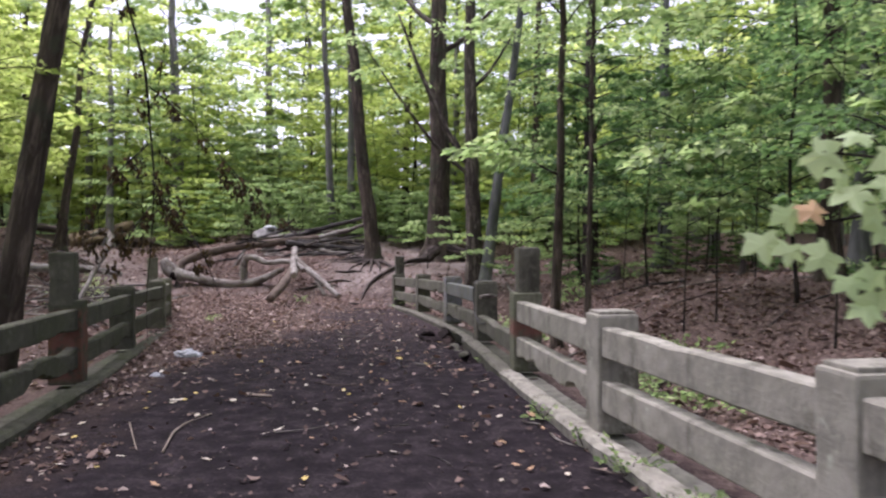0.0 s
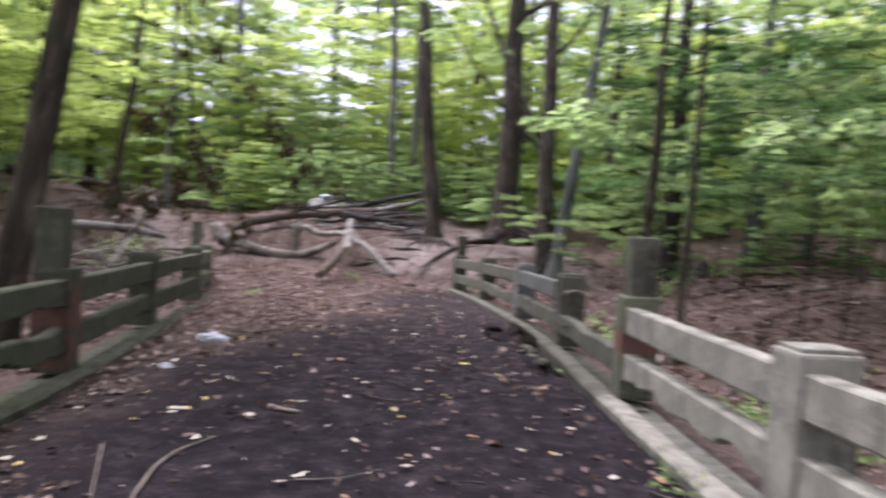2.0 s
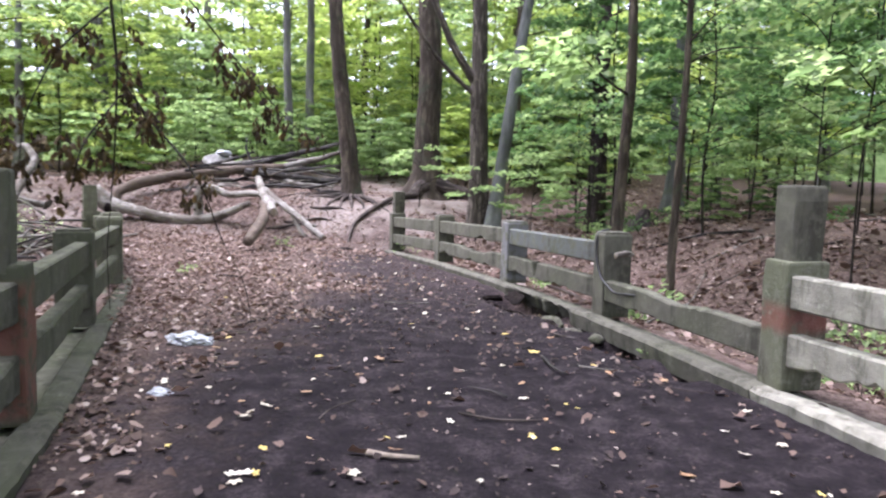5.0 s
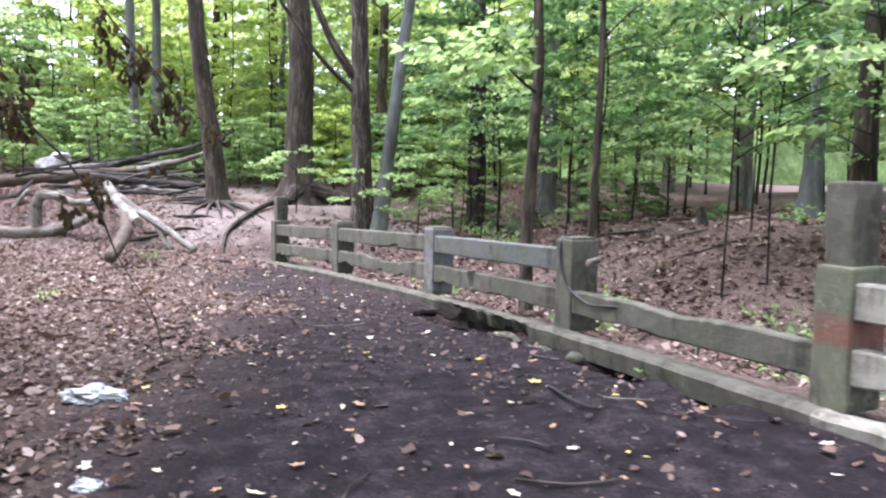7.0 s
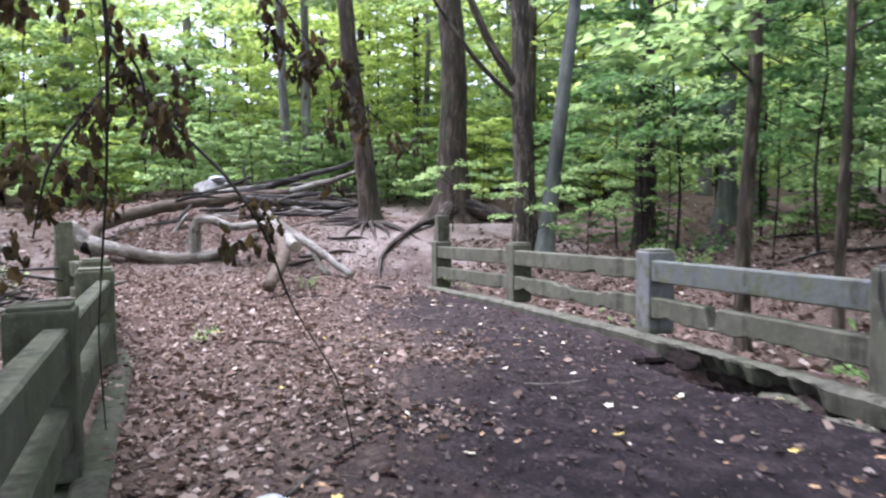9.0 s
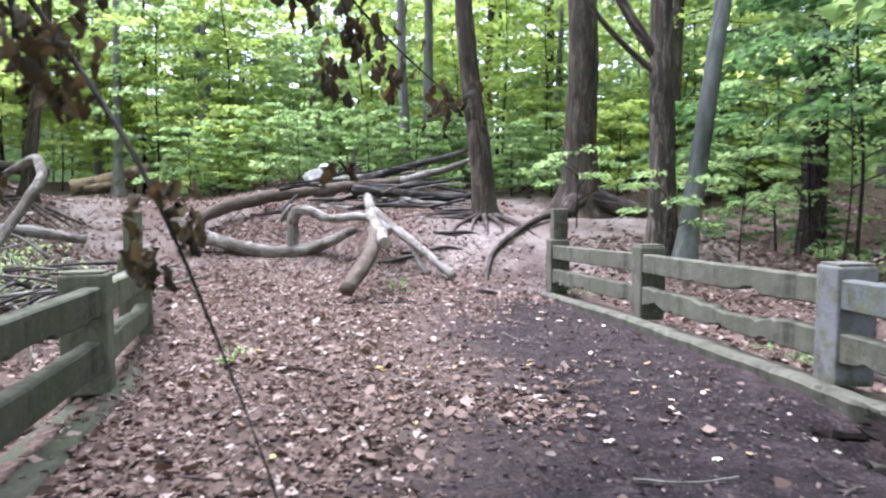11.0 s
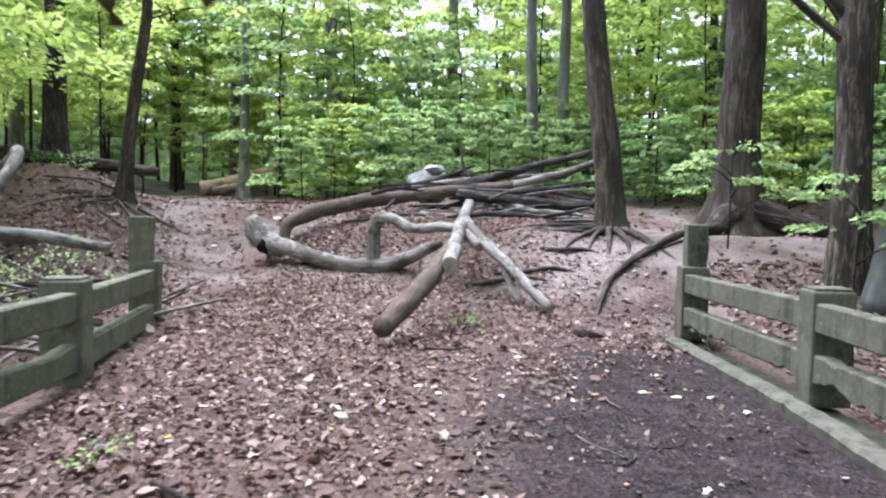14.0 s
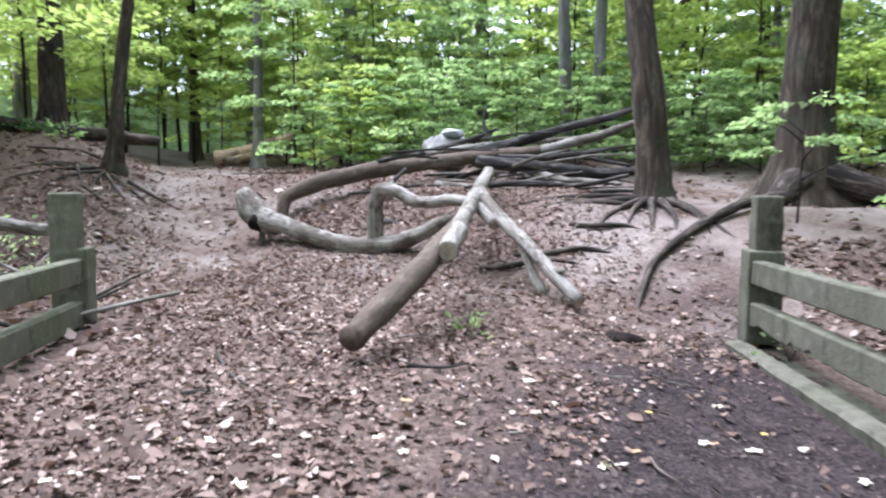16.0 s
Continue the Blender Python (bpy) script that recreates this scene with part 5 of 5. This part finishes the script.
# ---- washed-out hollow, cable, stumps ----
# Near-black soil sheet lining the hollow, where its deep shade is put into colour
soil = Grained()
sf2 = []
for i in range(46):
    y = 9.0 + i * 0.1
    for k in range(6):
        q = Vector((i * 0.5, k * 0.9, 3))
        soil.append((1.52 + 0.081 * y + 0.02 * k + 0.07 * noise.noise(q), y, -0.8 + 0.13 * k + 0.04 * noise.noise(q * 1.7)))
for i in range(45):
    for k in range(5):
        sf2.append((i * 6 + k, i * 6 + 6 + k, i * 6 + 7 + k, i * 6 + 1 + k))
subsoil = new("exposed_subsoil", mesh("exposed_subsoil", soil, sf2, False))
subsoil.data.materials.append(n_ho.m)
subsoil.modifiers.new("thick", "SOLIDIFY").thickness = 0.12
tagged(subsoil, "dark soil sheet beneath the undercut kerb, the hollow's shade put into its colour", "soil bank")
# Every second lump is near-black, standing in for the shade down there
for i, (x, y, s) in enumerate(((2.0, 12.35, 0.17), (2.25, 12.75, 0.2), (1.95, 13.2, 0.15), (2.25, 13.4, 0.16), (1.85, 12.8, 0.08), (2.2, 12.2, 0.12), (2.1, 11.7, 0.09), (2.15, 10.6, 0.08))):
    boulder("rubble", x, y, on_ground(x, y) + s * 0.35, (s, s * 1.3, s * 0.6), "broken concrete lump in the washed-out hollow under the kerb", concrete_left if i % 2 else n_ho.m, i + 11)


def broken_slab(name, x, y, z, size, turn, material, label, seed, jag=0.3):
    """A torn plate of concrete or crust: ragged outline, thick broken edge, uneven faces."""
    r = random.Random(seed)
    count = 16
    rim = []
    for i in range(count):
        a = 2 * math.pi * i / count
        q = 1 - jag * r.random() - (0.5 * jag if i % 5 == 2 else 0)
        rim.append((size[0] * q * math.cos(a), size[1] * q * math.sin(a)))
    verts, faces = [], []
    for level, h, k in ((0, 0.5, 0.45), (1, 0.5, 0.92), (2, 0.25, 1.0), (3, -0.3, 0.97), (4, -0.5, 0.85), (5, -0.5, 0.4)):
        for px, py in rim:
            q = Vector((px * 9 + seed, py * 9, level * 1.7))
            verts.append((px * k + 0.012 * noise.noise(q), py * k + 0.012 * noise.noise(q * 1.3), size[2] * h + 0.5 * size[2] * noise.noise(q * 0.7)))
    for j in range(5):
        for i in range(count):
            faces.append((j * count + i, (j + 1) * count + i, (j + 1) * count + (i + 1) % count, j * count + (i + 1) % count))
    faces += [tuple(range(count)), tuple(range(6 * count - 1, 5 * count - 1, -1))]
    ob = new(name, mesh(name, verts, faces, False))
    ob.data.materials.append(material)
    ob.matrix_basis = pose(x, y, z, *turn)
    return tagged(ob, label, "rubble")


# The near-black pieces carry the hollow's shade in their colour
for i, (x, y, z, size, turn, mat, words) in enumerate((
        (2.3, 13.3, -0.12, (0.14, 0.3, 0.035), (4, -50, 3), hollow_shade, "black ragged crust torn loose beside the kerb, toned for the hollow's shade"),
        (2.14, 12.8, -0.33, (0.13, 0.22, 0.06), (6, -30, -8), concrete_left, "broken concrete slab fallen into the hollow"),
        (2.02, 13.4, -0.14, (0.15, 0.24, 0.05), (-12, 14, 20), hollow_shade, "black ragged crust torn loose beside the kerb, toned for the hollow's shade"),
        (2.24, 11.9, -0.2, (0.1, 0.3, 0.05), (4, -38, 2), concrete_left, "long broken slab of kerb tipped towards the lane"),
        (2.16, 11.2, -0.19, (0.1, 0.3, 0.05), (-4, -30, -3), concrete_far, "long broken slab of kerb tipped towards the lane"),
        (1.92, 12.5, -0.17, (0.13, 0.2, 0.05), (8, 10, 40), hollow_shade, "dark crumbled plate of mud crust at the hollow, toned for its shade"))):
    broken_slab("broken_slab", x, y, z, size, turn, mat, words, 70 + i, 0.45 if mat is hollow_shade else 0.28)
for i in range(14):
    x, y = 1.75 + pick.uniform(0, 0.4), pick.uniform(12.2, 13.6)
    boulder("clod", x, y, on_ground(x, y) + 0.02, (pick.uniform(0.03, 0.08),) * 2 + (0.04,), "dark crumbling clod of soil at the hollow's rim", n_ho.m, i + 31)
cable = new("black_cable", tube("black_cable", ((2.6, 11.26, 0.975), (2.45, 11.25, 0.95), (2.425, 11.22, 0.68), (2.42, 11.08, 0.45), (2.41, 10.75, 0.33), (2.42, 10.35, 0.37), (2.5, 10.05, 0.42)), (0.012,) * 7, sides=8, step=0.04))
cable.data.materials.append(rubber)
tagged(cable, "black rubber cable looped over the concrete post", "cable")
bit = log("broken_branch", ((2.75, 11.0, 0.72), (2.6, 10.86, 0.75), (2.45, 10.82, 0.72)), (0.02, 0.035, 0.03), wood_grey, "short pale splintered branch caught on the post", 0.3, 64, 8, (False, True))
tree("short_stump", 10.8, 17.0, 0.16, 0.55, (0.0, 0.0), wood_root, "short reddish rotten stump on the littered slope", (0.5, 0.2, 5), seed=70, category="stump")
tree("dark_root_plate", 9.0, 21.3, 0.3, 0.7, (0.3, 0.0), bark_purple, "dark mossy stump on the slope", (0.8, 0.3, 5), seed=71, category="stump")


# ---- low plants ----
def tuft(name, x, y, count, size, reach, leaf, label, seed, lift=0.0):
    r = np.random.default_rng(seed)
    z = on_ground(x, y) + lift
    ob = thing(name, x, y, z, label, "plant")
    parts = []
    for i in range(count):
        a = r.uniform(0, 6.28)
        tip = np.array((math.cos(a) * reach * r.uniform(0.2, 1), math.sin(a) * reach * r.uniform(0.2, 1), r.uniform(0.25, 1.0) * reach))
        parts.append(spray(tip * 0.4, tip, np.linalg.norm(tip) * 0.8, 9, size, 0.3))
        part("stem", tube("stem", ((0, 0, 0), tip * 0.5, tip), (0.004, 0.003, 0.002), sides=4, step=0.1), bark_twig, ob)
    part("leaves", crown_mesh("leaves", parts), leaf, ob, kind="stuff")
    return ob


for i, (x, y, c, s, reach) in enumerate(((2.0, 4.45, 9, 0.05, 0.28), (1.95, 5.1, 6, 0.04, 0.2), (1.9, 6.0, 6, 0.04, 0.18), (1.95, 3.6, 8, 0.05, 0.26), (2.3, 9.8, 6, 0.04, 0.16), (-2.3, 5.0, 8, 0.05, 0.25), (-0.5, 20.25, 8, 0.05, 0.24), (2.45, 20.6, 9, 0.05, 0.4), (-2.2, 15.6, 6, 0.04, 0.2))):
    tuft("weed", x, y, c, s, reach, green_leaf, "small green weed growing at the lane's edge", 300 + i)
tuft("pale_bush", -6.4, 21.2, 30, 0.07, 1.0, maple_leaf, "small bush with pale grey-green leaves on the bank", 320)
tuft("pale_bush", -5.6, 18.9, 34, 0.06, 0.9, maple_leaf, "small bush with pale grey-green leaves at the brush heap", 321)
for i, (x, y) in enumerate(((4.4, 9.4), (4.9, 8.7), (5.2, 10.2), (3.6, 12.2), (4.2, 17.3))):
    tuft("fern", x, y, 16, 0.1, 0.75, green_leaf, "low leafy woodland plant beside the fence", 440 + i)
for i in range(26):
    x, y = (pick.uniform(5.5, 14), pick.uniform(8, 24)) if i < 18 else (pick.uniform(-15, -11.5), pick.uniform(22, 31))
    tuft("fern", x, y, 12, 0.1, pick.uniform(0.4, 0.8), deep_leaf if i % 2 else green_leaf, "low leafy woodland plant on the slope", 340 + i)


def low_beech(x, y, height, seed, leaf=green_leaf, low=0.9, count=9, reach=1.5):
    return tree("beech_sapling", x, y, 0.018, height, (0.04, 0.0), bark_twig, "slight beech sapling with flat leafy sprays", (0.3, 0.2, 3), 0.1, (), (low, height, reach, count, 50, 0.12), seed, leaf, "sapling", 6)


low_beech(3.7, 24.6, 1.9, 401)
low_beech(4.6, 22.0, 2.1, 402, green_leaf, 1.0, 7, 1.1)
low_beech(6.4, 22.6, 2.4, 403)
low_beech(6.9, 25.8, 2.0, 404)
low_beech(8.6, 24.2, 2.6, 405)
low_beech(7.1, 13.2, 5.5, 406, deep_leaf, 2.4, 20, 2.0)
low_beech(7.5, 12.7, 6.0, 407, green_leaf, 2.6, 20, 2.0)
low_beech(9.7, 14.8, 6.0, 408, deep_leaf, 2.0, 22, 2.2)
low_beech(7.6, 9.6, 6.0, 409, deep_leaf, 2.2, 22, 2.4)
low_beech(6.2, 7.0, 6.5, 410, deep_leaf, 2.6, 22, 2.3)
low_beech(8.2, 18.6, 5.0, 411, green_leaf, 1.9, 20, 2.2)
low_beech(7.0, 20.4, 4.6, 412, green_leaf, 2.0, 16, 2.0)
